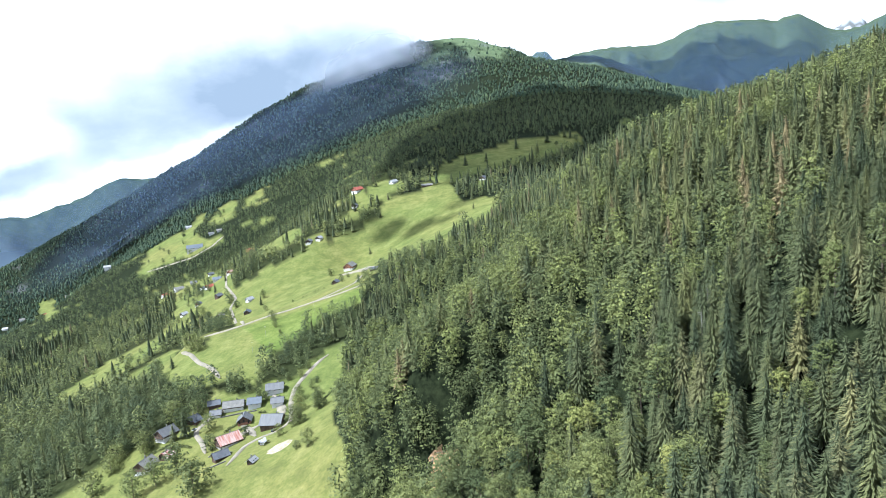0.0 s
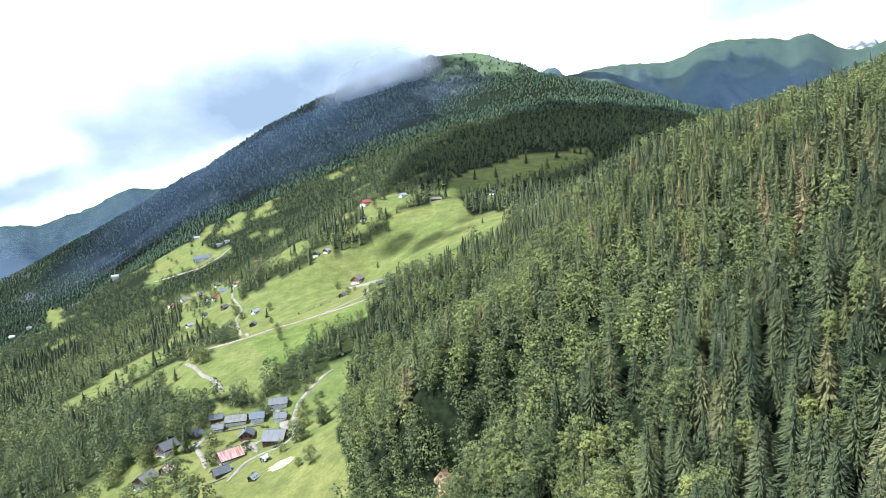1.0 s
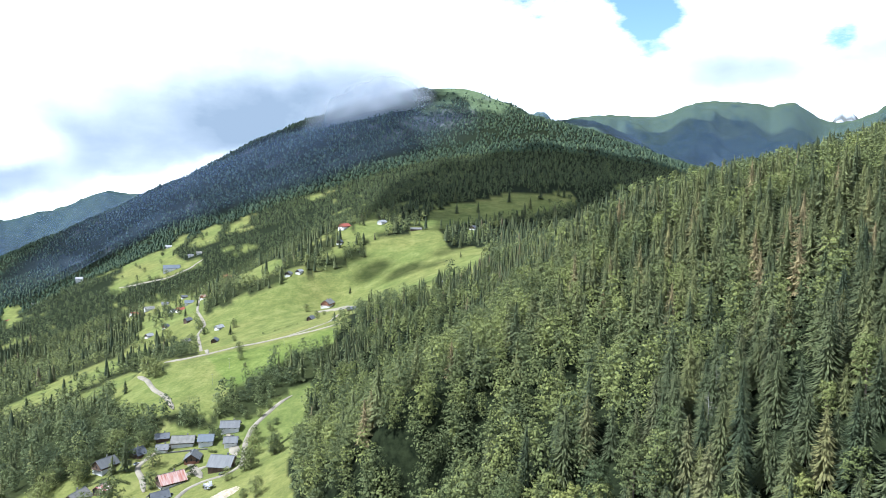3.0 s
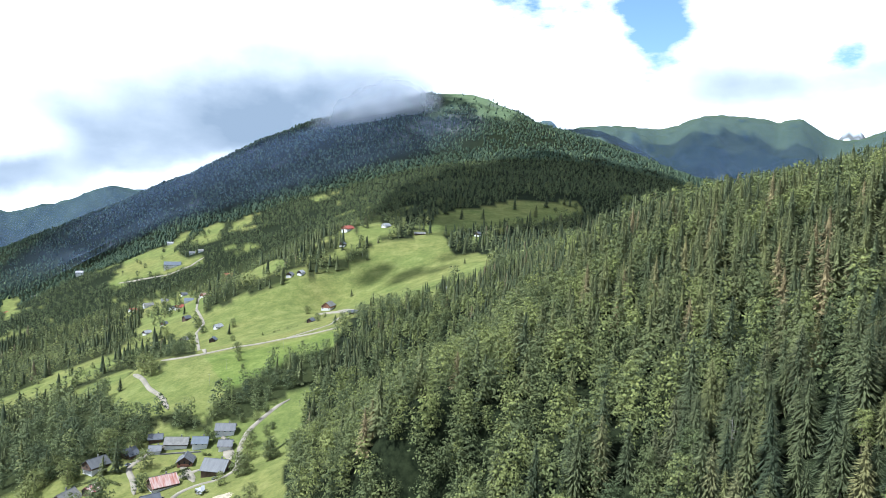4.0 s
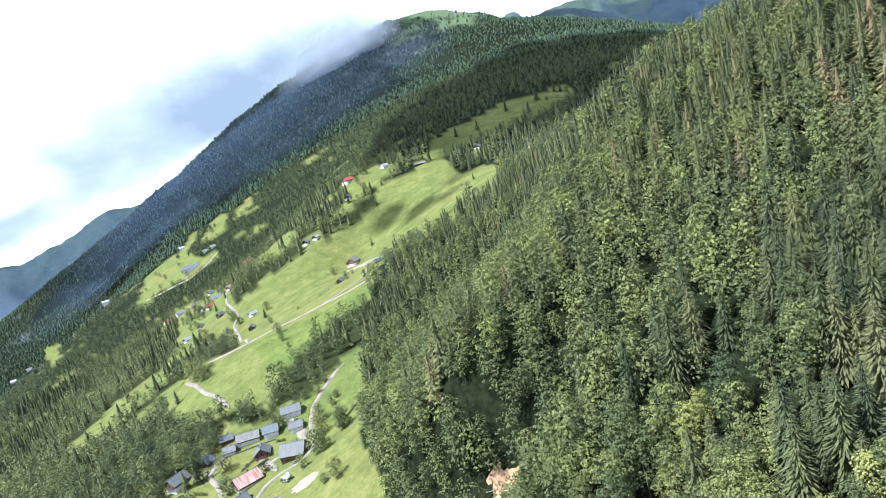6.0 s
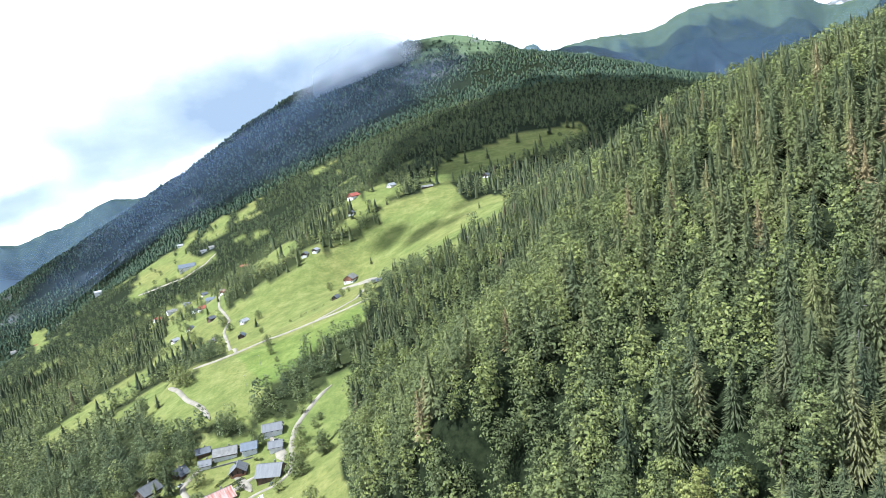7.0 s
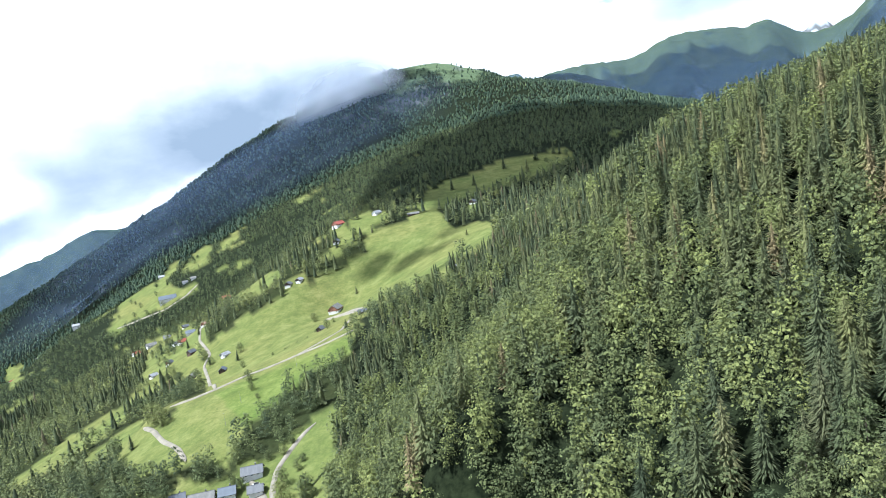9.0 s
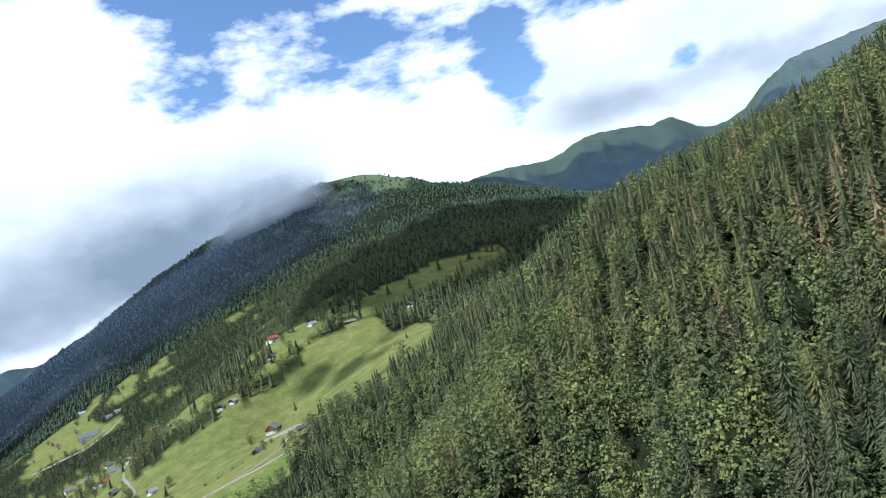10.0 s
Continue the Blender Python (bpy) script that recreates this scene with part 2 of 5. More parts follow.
def seamed(name, c, worn, pitch):
    """Sheet roof with raised seams running down the slope, worn in streaks."""
    m = Mat(name, 0.62, 0.0, 0.25)
    tc, wave = m.node("TexCoord"), m.node("TexWave", Scale=pitch, Distortion=0.3, Detail=1.0)
    m.link(tc, "Object", wave, "Vector")
    mp, streak = m.node("Mapping"), m.node("TexNoise", Scale=1.0, Detail=4)
    mp.inputs["Scale"].default_value = (1.1, 0.12, 0.12)
    m.link(tc, "Object", mp, "Vector")
    m.link(mp, "Vector", streak, "Vector")
    a = m.ramp(streak, "Fac", [(0.35, c), (0.62, worn)])
    b = m.ramp(wave, "Fac", [(0.0, (0.8, 0.8, 0.8)), (0.6, (1.0, 1.0, 1.0))])
    m.colour(m.mix((a, "Color"), (b, "Color"), 1.0, "MULTIPLY"))
    m.bump(wave, "Fac", 0.4, 0.05)
    return m.m


M_RUST = seamed("rusty_red_sheet_roof", (0.27, 0.10, 0.07), (0.36, 0.27, 0.24), 0.9)
M_SLATE = seamed("grey_sheet_roof", (0.085, 0.087, 0.09), (0.108, 0.109, 0.111), 0.7)
M_REDSTRIPE = seamed("striped_red_roof", (0.30, 0.06, 0.05), (0.42, 0.36, 0.34), 0.9)
M_CARPAINT = plain("car_paint_dark", (0.03, 0.035, 0.045), 0.3, 0.5, 0.1)
M_CARWHITE = plain("car_paint_pale", (0.42, 0.43, 0.44), 0.3, 0.5, 0.05)
M_RUBBER = plain("tyre_rubber", (0.02, 0.02, 0.02), 0.9, 1.0, 0.2)
M_GLASS = plain("dark_window_glass", (0.03, 0.035, 0.04), 0.1, 1.0, 0.2)


def cloud_material(name, density, tone=(0.84, 0.87, 0.91, 1)):
    """Thin cloud: white scattering both ways, partly clear; density is a number or a stored attribute."""
    m = Mat(name, 1.0, 0.0, 0.0)
    white, glow, clear = m.node("BsdfDiffuse"), m.node("BsdfTranslucent"), m.node("BsdfTransparent")
    for n in (white, glow):
        n.inputs["Color"].default_value = tone
    both, mx = m.node("MixShader", Fac=0.55), m.node("MixShader")
    m.link(white, "BSDF", both, 1)
    m.link(glow, "BSDF", both, 2)
    m.link(clear, "BSDF", mx, 1)
    m.link(both, "Shader", mx, 2)
    if isinstance(density, str):
        m.link(m.attribute(density), "Fac", mx, "Fac")
    else:
        mx.inputs["Fac"].default_value = density
    m.link(mx, "Shader", m.t.nodes["Material Output"], "Surface")
    return m.m


M_CLOUD = cloud_material("cloud", 0.38)
M_DENSECLOUD = cloud_material("dense_cloud", 0.62)
M_VEILCLOUD = cloud_material("veil_cloud", 0.5)
M_MIST = cloud_material("mist", "veil")
# blue tones that imitate distance haze on see-through sheets
M_HAZE_BLUE = cloud_material("haze_blue", "veil", (0.33, 0.42, 0.60, 1))
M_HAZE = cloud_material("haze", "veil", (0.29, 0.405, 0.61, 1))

# ---- land ----
SPOT_HEIGHTS = {
    "hill": [(-79, 334, 44), (-89, 477, 42), (-48, 303, 54), (-17, 279, 55), (-4, 236, 80), (31, 213, 86), (76, 168, 112), (61, 197, 113), (80, 215, 125), (101, 201, 142), (141, 272, 166), (246, 453, 218), (275, 410, 236), (330, 470, 250), (48, 249, 116), (77, 276, 130), (32, 314, 117), (20, 394, 117), (-24, 312, 106), (67, 405, 153), (99, 470, 178), (59, 511, 142), (17, 514, 89), (-27, 344, 89), (-23, 621, 88), (240, 669, 195)],
    "valley": [(-146, 451, 22), (-152, 491, 30), (-222, 457, 18), (-228, 430, 6), (-280, 655, 32), (-265, 764, 16), (-163, 949, 43), (-4, 715, 104), (-217, 994, 77), (-175, 1173, 137), (-433, 1359, 18), (-607, 1511, 22), (-958, 1703, -54), (55, 1277, 164), (-326, 652, -8), (-361, 600, -23), (-1116, 1740, -156), (-707, 1091, -118), (-223, 857, 33), (-71, 1017, 102), (51, 848, 118), (-160, 397, 20), (-280, 439, -5)],
    "mountain": [(-1690, 2608, -71), (-1561, 2617, -7), (-1184, 2639, 163), (-979, 2652, 266), (-801, 2716, 370), (-637, 2776, 446), (-428, 2888, 529), (-227, 2999, 607), (38, 3106, 637), (187, 3103, 608), (325, 2783, 495), (446, 2571, 421), (600, 2363, 371), (754, 2048, 276), (767, 1736, 203), (-555, 2037, 188), (-284, 1890, 219), (-39, 1950, 297), (-743, 1870, 67), (143, 1538, 227), (330, 1486, 220), (-1052, 2005, -59), (-78, 1484, 202)],
    "behind": [(-1920, 3218, -357), (-1221, 3309, -84), (-794, 3458, 96), (-280, 3697, 257), (229, 3802, 281), (566, 3261, 71), (996, 2705, -74)],
    "round": [(0, -60, 110), (-150, 50, 20), (-300, -100, -40), (150, 0, 190), (300, 200, 260), (-300, 250, -30), (0, 80, 112), (60, 60, 130), (0, -400, 60), (400, -300, 250), (-600, -200, -130), (500, 500, 260), (420, 800, 150), (450, 1200, 120), (-900, 600, -190), (-600, 600, -90)],
}
MEADOWS = {
    "village_meadow": [(-66, 300), (-74, 345), (-87, 395), (-98, 479), (-96, 516), (-107, 544), (-124, 526), (-144, 505), (-163, 505), (-164, 487), (-207, 504), (-196, 471), (-218, 469), (-233, 448), (-266, 450), (-300, 405), (-260, 330), (-150, 290)],
    "big_meadow": [(-327, 967), (-252, 973), (-196, 995), (-124, 1046), (-129, 1089), (-86, 1108), (-14, 1124), (-3, 1030), (51, 985), (57, 922), (25, 716), (-7, 747), (-18, 680), (-64, 739), (-106, 777), (-101, 627), (-130, 617), (-151, 582), (-168, 549), (-174, 505), (-216, 540), (-247, 600), (-262, 642), (-230, 641), (-317, 872)],
    "strip_a": [(-396, 750), (-360, 788), (-300, 690), (-231, 565), (-216, 540), (-222, 522), (-250, 540), (-320, 655), (-348, 662), (-392, 715)],
    "strip_b": [(-520, 800), (-505, 892), (-445, 900), (-398, 837), (-405, 785), (-430, 755), (-480, 750)],
    "hamlet": [(-432, 875), (-433, 915), (-445, 996), (-593, 1341), (-501, 1304), (-485, 1351), (-376, 1069), (-339, 934), (-318, 844), (-354, 863), (-390, 881), (-405, 856)],
    "grey_meadow": [(-740, 1493), (-810, 1726), (-746, 1764), (-684, 1719), (-611, 1565), (-551, 1544), (-524, 1482), (-587, 1469), (-682, 1490), (-697, 1454)],
    "strip_c": [(-429, 1373), (-280, 1152), (-251, 1053), (-279, 1032), (-334, 1085)],
    "shade_meadow": [(-44, 1145), (-27, 1305), (37, 1341), (119, 1402), (199, 1411), (253, 1426), (246, 1354), (167, 1251), (82, 1199), (13, 1158), (-19, 1121)],
    "red_meadow": [(-156, 1174), (-146, 1375), (-117, 1182), (-90, 1187), (-89, 1142), (-130, 1097), (-161, 1065), (-189, 1047), (-197, 1073), (-166, 1096)],
    "patch_a": [(-565, 1772), (-526, 1849), (-499, 1730), (-529, 1702)],
    "patch_b": [(-632, 1676), (-656, 1843), (-628, 1859), (-586, 1791), (-557, 1672), (-586, 1642)],
    "patch_c": [(-721, 1756), (-719, 1889), (-672, 1784), (-667, 1694)],
    "patch_d": [(-1196, 1831), (-1239, 1899), (-1180, 1881), (-943, 1513), (-932, 1445)],
    "patch_e": [(-378, 1824), (-337, 1845), (-320, 1787), (-351, 1762)],
    "patch_f": [(336, 1489), (392, 1518), (351, 1448)],
}
LANES = {
    "village_lane": [(-117, 528), (-123, 521), (-130, 505), (-136, 489), (-136, 472), (-131, 452), (-127, 433), (-133, 421), (-144, 420), (-151, 410), (-153, 393), (-156, 384)],
    "upper_lane": [(-209, 532), (-223, 556), (-246, 584), (-264, 611), (-283, 634)],
    "main_road": [(-263, 646), (-242, 645), (-225, 653), (-200, 667), (-159, 676), (-126, 678), (-99, 686)],
    "farm_lane": [(-159, 676), (-137, 692), (-121, 715), (-117, 765)],
    "hamlet_lane": [(-225, 653), (-296, 827), (-317, 877), (-319, 910), (-362, 998), (-450, 1261)],
    "chalet_lane": [(-181, 418), (-190, 436), (-200, 449), (-197, 458), (-190, 470), (-180, 480)],
    "farm_yard": [(-167, 902), (-128, 840), (-114, 810)],
    "far_road": [(-718, 1499), (-665, 1478), (-597, 1464), (-557, 1488), (-543, 1528)],
    "barn_lane": [(-168, 452), (-158, 441), (-148, 424)],
    "upper_yard": [(-152, 484), (-143, 468), (-136, 452)],
    "barn_yard": [(-165, 431), (-159, 440), (-151, 447)],
}
# far crests seen from the start: azimuth and height angle in degrees; each with its distance
RANGES = [
    (4300, [(4, 4.2), (8, 5.6), (10.3, 6.2), (12, 6.35), (13.8, 6.3), (16.4, 6.15), (17.4, 6.35), (18.1, 6.7), (19.4, 7.15), (20.8, 7.2), (22, 7.1), (23.4, 7.0), (24.7, 6.65),
            (25.5, 6.85), (26.3, 6.95), (27.2, 6.3), (28.1, 5.6), (29.3, 5.3), (30.5, 5.6), (31.5, 6.0), (33, 7.3), (35, 8.5), (38.8, 8.9), (44, 9.2), (60, 7)]),
    (4100, [(-75, -2), (-45, -2.3), (-34.4, -2.1), (-33.5, -2.2), (-32.8, -2.4), (-32.2, -2.2), (-30.9, -1.75), (-30, -1.6), (-29, -1.3), (-28.1, -0.8), (-27.3, -0.45), (-26.5, -0.15), (-25.9, -0.2),
            (-25.3, -0.35), (-24.1, -0.4), (-20, -1.5), (-18, -2.2)]),
    (3450, [(4, 5.2), (9.4, 6.0), (10.6, 6.05), (11.6, 5.95), (12.6, 5.6), (13.7, 5.1), (15, 4.5), (16.2, 3.7), (18, 2.2), (21, 0)]),
    (5900, [(25, 3), (27.6, 5.4), (28.4, 6.15), (28.9, 5.8), (29.3, 6.3), (29.7, 5.9), (30.1, 6.2), (30.9, 5.7), (34, 5)]),
    (5300, [(3, 5.2), (6.3, 6.5), (7.2, 6.75), (7.9, 6.8), (8.8, 6.5), (10, 6.0), (12, 5)]),
]


LUSH_FIELD = [(-221, 640), (-197, 653), (-156, 662), (-107, 668), (-95, 625), (-129, 603), (-151, 575), (-175, 560)]


def land_surface():
    """Smooth land through the spot heights (linear radial functions and a plane)."""
    spots = np.array([p for some in SPOT_HEIGHTS.values() for p in some], float)
    q, n = spots[:, :2] / 1000, len(spots)
    r = np.linalg.norm(q[:, None] - q[None], axis=-1)
    a = np.zeros((n + 3, n + 3))
    a[:n, :n] = np.eye(n) * 0.002 - np.sqrt(r * r + 0.0004)
    a[:n, n:] = np.c_[np.ones(n), q]
    a[n:, :n] = a[:n, n:].T
    return q, np.linalg.solve(a, np.r_[spots[:, 2], 0, 0, 0])


LAND_Q, LAND_W = land_surface()


def waves(x, y, size, seed):
    """Cheap rolling noise between about -1 and 1."""
    g = np.random.RandomState(seed)
    out = np.zeros_like(x)
    for k in range(7):
        f = (2 * math.pi / size) * (0.6 + 0.33 * k)
        a = g.uniform(0, 2 * math.pi)
        out += np.sin((x * math.cos(a) + y * math.sin(a)) * f + g.uniform(0, 6.3)) / (1 + 0.5 * k)
    return out / 2.4


def height(x, y):
    x, y = np.asarray(x, float), np.asarray(y, float)
    shape = x.shape
    x, y = x.ravel(), y.ravel()
    z = np.empty_like(x)
    for s in range(0, len(x), 20000):
        p = np.c_[x[s:s + 20000], y[s:s + 20000]] / 1000
        r = np.linalg.norm(p[:, None] - LAND_Q[None], axis=-1)
        z[s:s + 20000] = -np.sqrt(r * r + 0.0004) @ LAND_W[:-3] + LAND_W[-3] + p @ LAND_W[-2:]
    far = np.hypot(x, y)
    rise = np.clip((far - 1500) / 1200, 0, 1)
    z += waves(x, y, 420, 3) * 9 * rise + waves(x, y, 130, 4) * 5 * rise + waves(x, y, 90, 5) * 0.8 * np.clip(far / 400, 0, 1)
    az = np.degrees(np.arctan2(x, y))
    for base, crest in RANGES:
        c = np.array(crest, float)
        top = 198 + base * np.tan(np.radians(np.interp(az, c[:, 0], c[:, 1]))) + base * 0.0011 * np.sin(az * 9 + 2 * np.sin(az * 5.3)) * np.sin(az * 23)
        edge = np.clip(np.minimum(az - c[0, 0], c[-1, 0] - az) / 4, 0, 1)
        spur = waves(x, y, 700, 8) * 80 + waves(x, y, 230, 9) * 34 + waves(x, y, 110, 10) * 10
        off = far - base
        h = top - np.where(off < 0, -off * 0.42, off * 0.6) + spur * np.clip(np.abs(off) / 300, 0, 1)
        h = np.where(edge > 0, h - (1 - edge) * 400, -1e4)
        z = np.where(far > 2600, np.maximum(z, h), z)
    return z.reshape(shape)


def ground_at(x, y):
    return float(height(np.array([x]), np.array([y]))[0])


def inside(poly, x, y):
    """Which of the points lie in the polygon."""
    hit = np.zeros(x.shape, bool)
    for (x0, y0), (x1, y1) in zip(poly, poly[1:] + poly[:1]):
        cross = (y0 > y) != (y1 > y)
        hit ^= cross & (x < (x1 - x0) * (y - y0) / ((y1 - y0) or 1e-9) + x0)
    return hit


def open_land(x, y):
    """True where there is meadow and no wood; the edges wander a little."""
    wx, wy = x + waves(x, y, 60, 11) * 5, y + waves(x, y, 60, 12) * 5
    hit = np.zeros(x.shape, bool)
    for poly in MEADOWS.values():
        hit |= inside(poly, wx, wy)
    return hit


def glade(x, y):
    """True in the small clearings between the valley woods."""
    return (waves(x, y, 105, 41) + 0.6 * waves(x, y, 42, 42) < -0.85) & (y > 700) & (y < 1850) & (x < 40)


def quad_mesh(name, verts, quads, smooth=False):
    me = bpy.data.meshes.new(name)
    me.vertices.add(len(verts))
    me.vertices.foreach_set("co", np.asarray(verts, np.float32).ravel())
    k = quads.shape[1]
    me.loops.add(quads.size)
    me.loops.foreach_set("vertex_index", np.asarray(quads, np.int32).ravel())
    me.polygons.add(len(quads))
    me.polygons.foreach_set("loop_start", np.arange(0, quads.size, k, dtype=np.int32))
    me.update(calc_edges=True)
    if smooth:
        me.polygons.foreach_set("use_smooth", np.ones(len(quads), bool))
    return me


def build_ground():
    ring = np.unique(np.r_[0.5, 20, 40 * 1.019 ** np.arange(0, 268), [d for d, _ in RANGES], np.arange(3360, 4300, 42.0)])
    az = np.r_[np.arange(-42, 48, 0.3), np.arange(48, 318, 3.0)]
    a, r = np.meshgrid(np.radians(az), ring)
    x, y = r * np.sin(a), r * np.cos(a)
    z = height(x, y)
    n, m = x.shape
    i, j = np.meshgrid(np.arange(n - 1), np.arange(m), indexing="ij")
    k = (j + 1) % m
    quads = np.stack([i * m + j, i * m + k, (i + 1) * m + k, (i + 1) * m + j], -1).reshape(-1, 4)[:, ::-1]
    me = quad_mesh("ground", np.stack([x, y, z], -1).reshape(-1, 3), quads, True)
    x, y, z = x.ravel(), y.ravel(), z.ravel()
    far = np.hypot(x, y)
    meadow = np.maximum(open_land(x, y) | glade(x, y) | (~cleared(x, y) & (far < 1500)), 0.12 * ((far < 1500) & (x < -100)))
    rag = waves(x, y, 240, 15) * 24 + waves(x, y, 80, 16) * 14
    az0 = np.arctan2(x, y)
    azm = np.degrees(az0)
    alp = np.clip((z + rag - 450) / 50, 0, 1) * np.clip((x + 90 + rag * 1.6) / 60, 0, 1) * (far > 2150)
    alp *= np.clip((waves(x, y, 150, 14) + 0.5 * waves(x, y, 60, 13) + (z - 480) / 90) * 2, 0, 1)
    back = (far > 3350) & (azm > 3)
    belts = waves(x, y, 520, 44) * 0.6 + waves(x, y, 170, 45) * 0.5
    alp = np.where(back, np.clip(((z - 450) / 240 - belts * 0.9 - 0.4 * waves(x, y, 85, 46)) * 2.2, 0, 0.6) * (far > 3750), alp)
    crag = np.exp(-(((x + 40) / 110) ** 2 + ((y - 2330) / 90) ** 2)) + 0.7 * np.exp(-(((x + 180) / 60) ** 2 + ((y - 2230) / 60) ** 2))
    rock = np.clip((waves(x, y, 160, 17) + 0.3 * waves(x, y, 50, 18) - 0.75) * 3, 0, 0.7) * (far > 2300) * (far < 3300)
    rock = np.maximum(rock, np.clip(crag * (1.1 + 0.9 * waves(x, y, 45, 20)) - 0.2, 0, 0.9))
    rock = np.maximum(rock, ((azm > 32.5) & (azm < 50) & (far > 3700)) * np.clip((z + rag - 700) / 250, 0, 0.4))
    rock = np.where(far > 5500, 0.9, rock)
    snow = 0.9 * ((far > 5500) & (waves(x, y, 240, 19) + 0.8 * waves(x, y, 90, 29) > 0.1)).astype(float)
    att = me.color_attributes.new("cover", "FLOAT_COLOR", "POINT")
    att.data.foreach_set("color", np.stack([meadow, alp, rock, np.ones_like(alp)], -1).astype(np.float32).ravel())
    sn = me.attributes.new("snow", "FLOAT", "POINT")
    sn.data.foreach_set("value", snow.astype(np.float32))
    # the dark haze-blue tone sets in beyond 3350 m, off grass and rock
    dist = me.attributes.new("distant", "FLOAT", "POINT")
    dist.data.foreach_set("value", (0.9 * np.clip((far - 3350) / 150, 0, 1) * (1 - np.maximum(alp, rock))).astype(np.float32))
    lush = me.attributes.new("lush", "FLOAT", "POINT")
    lush.data.foreach_set("value", inside(LUSH_FIELD, x, y).astype(np.float32))
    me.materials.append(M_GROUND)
    return tagged(new("ground", me), "alpine land of meadows, wooded slopes and mountains", "ground", kind="structure")


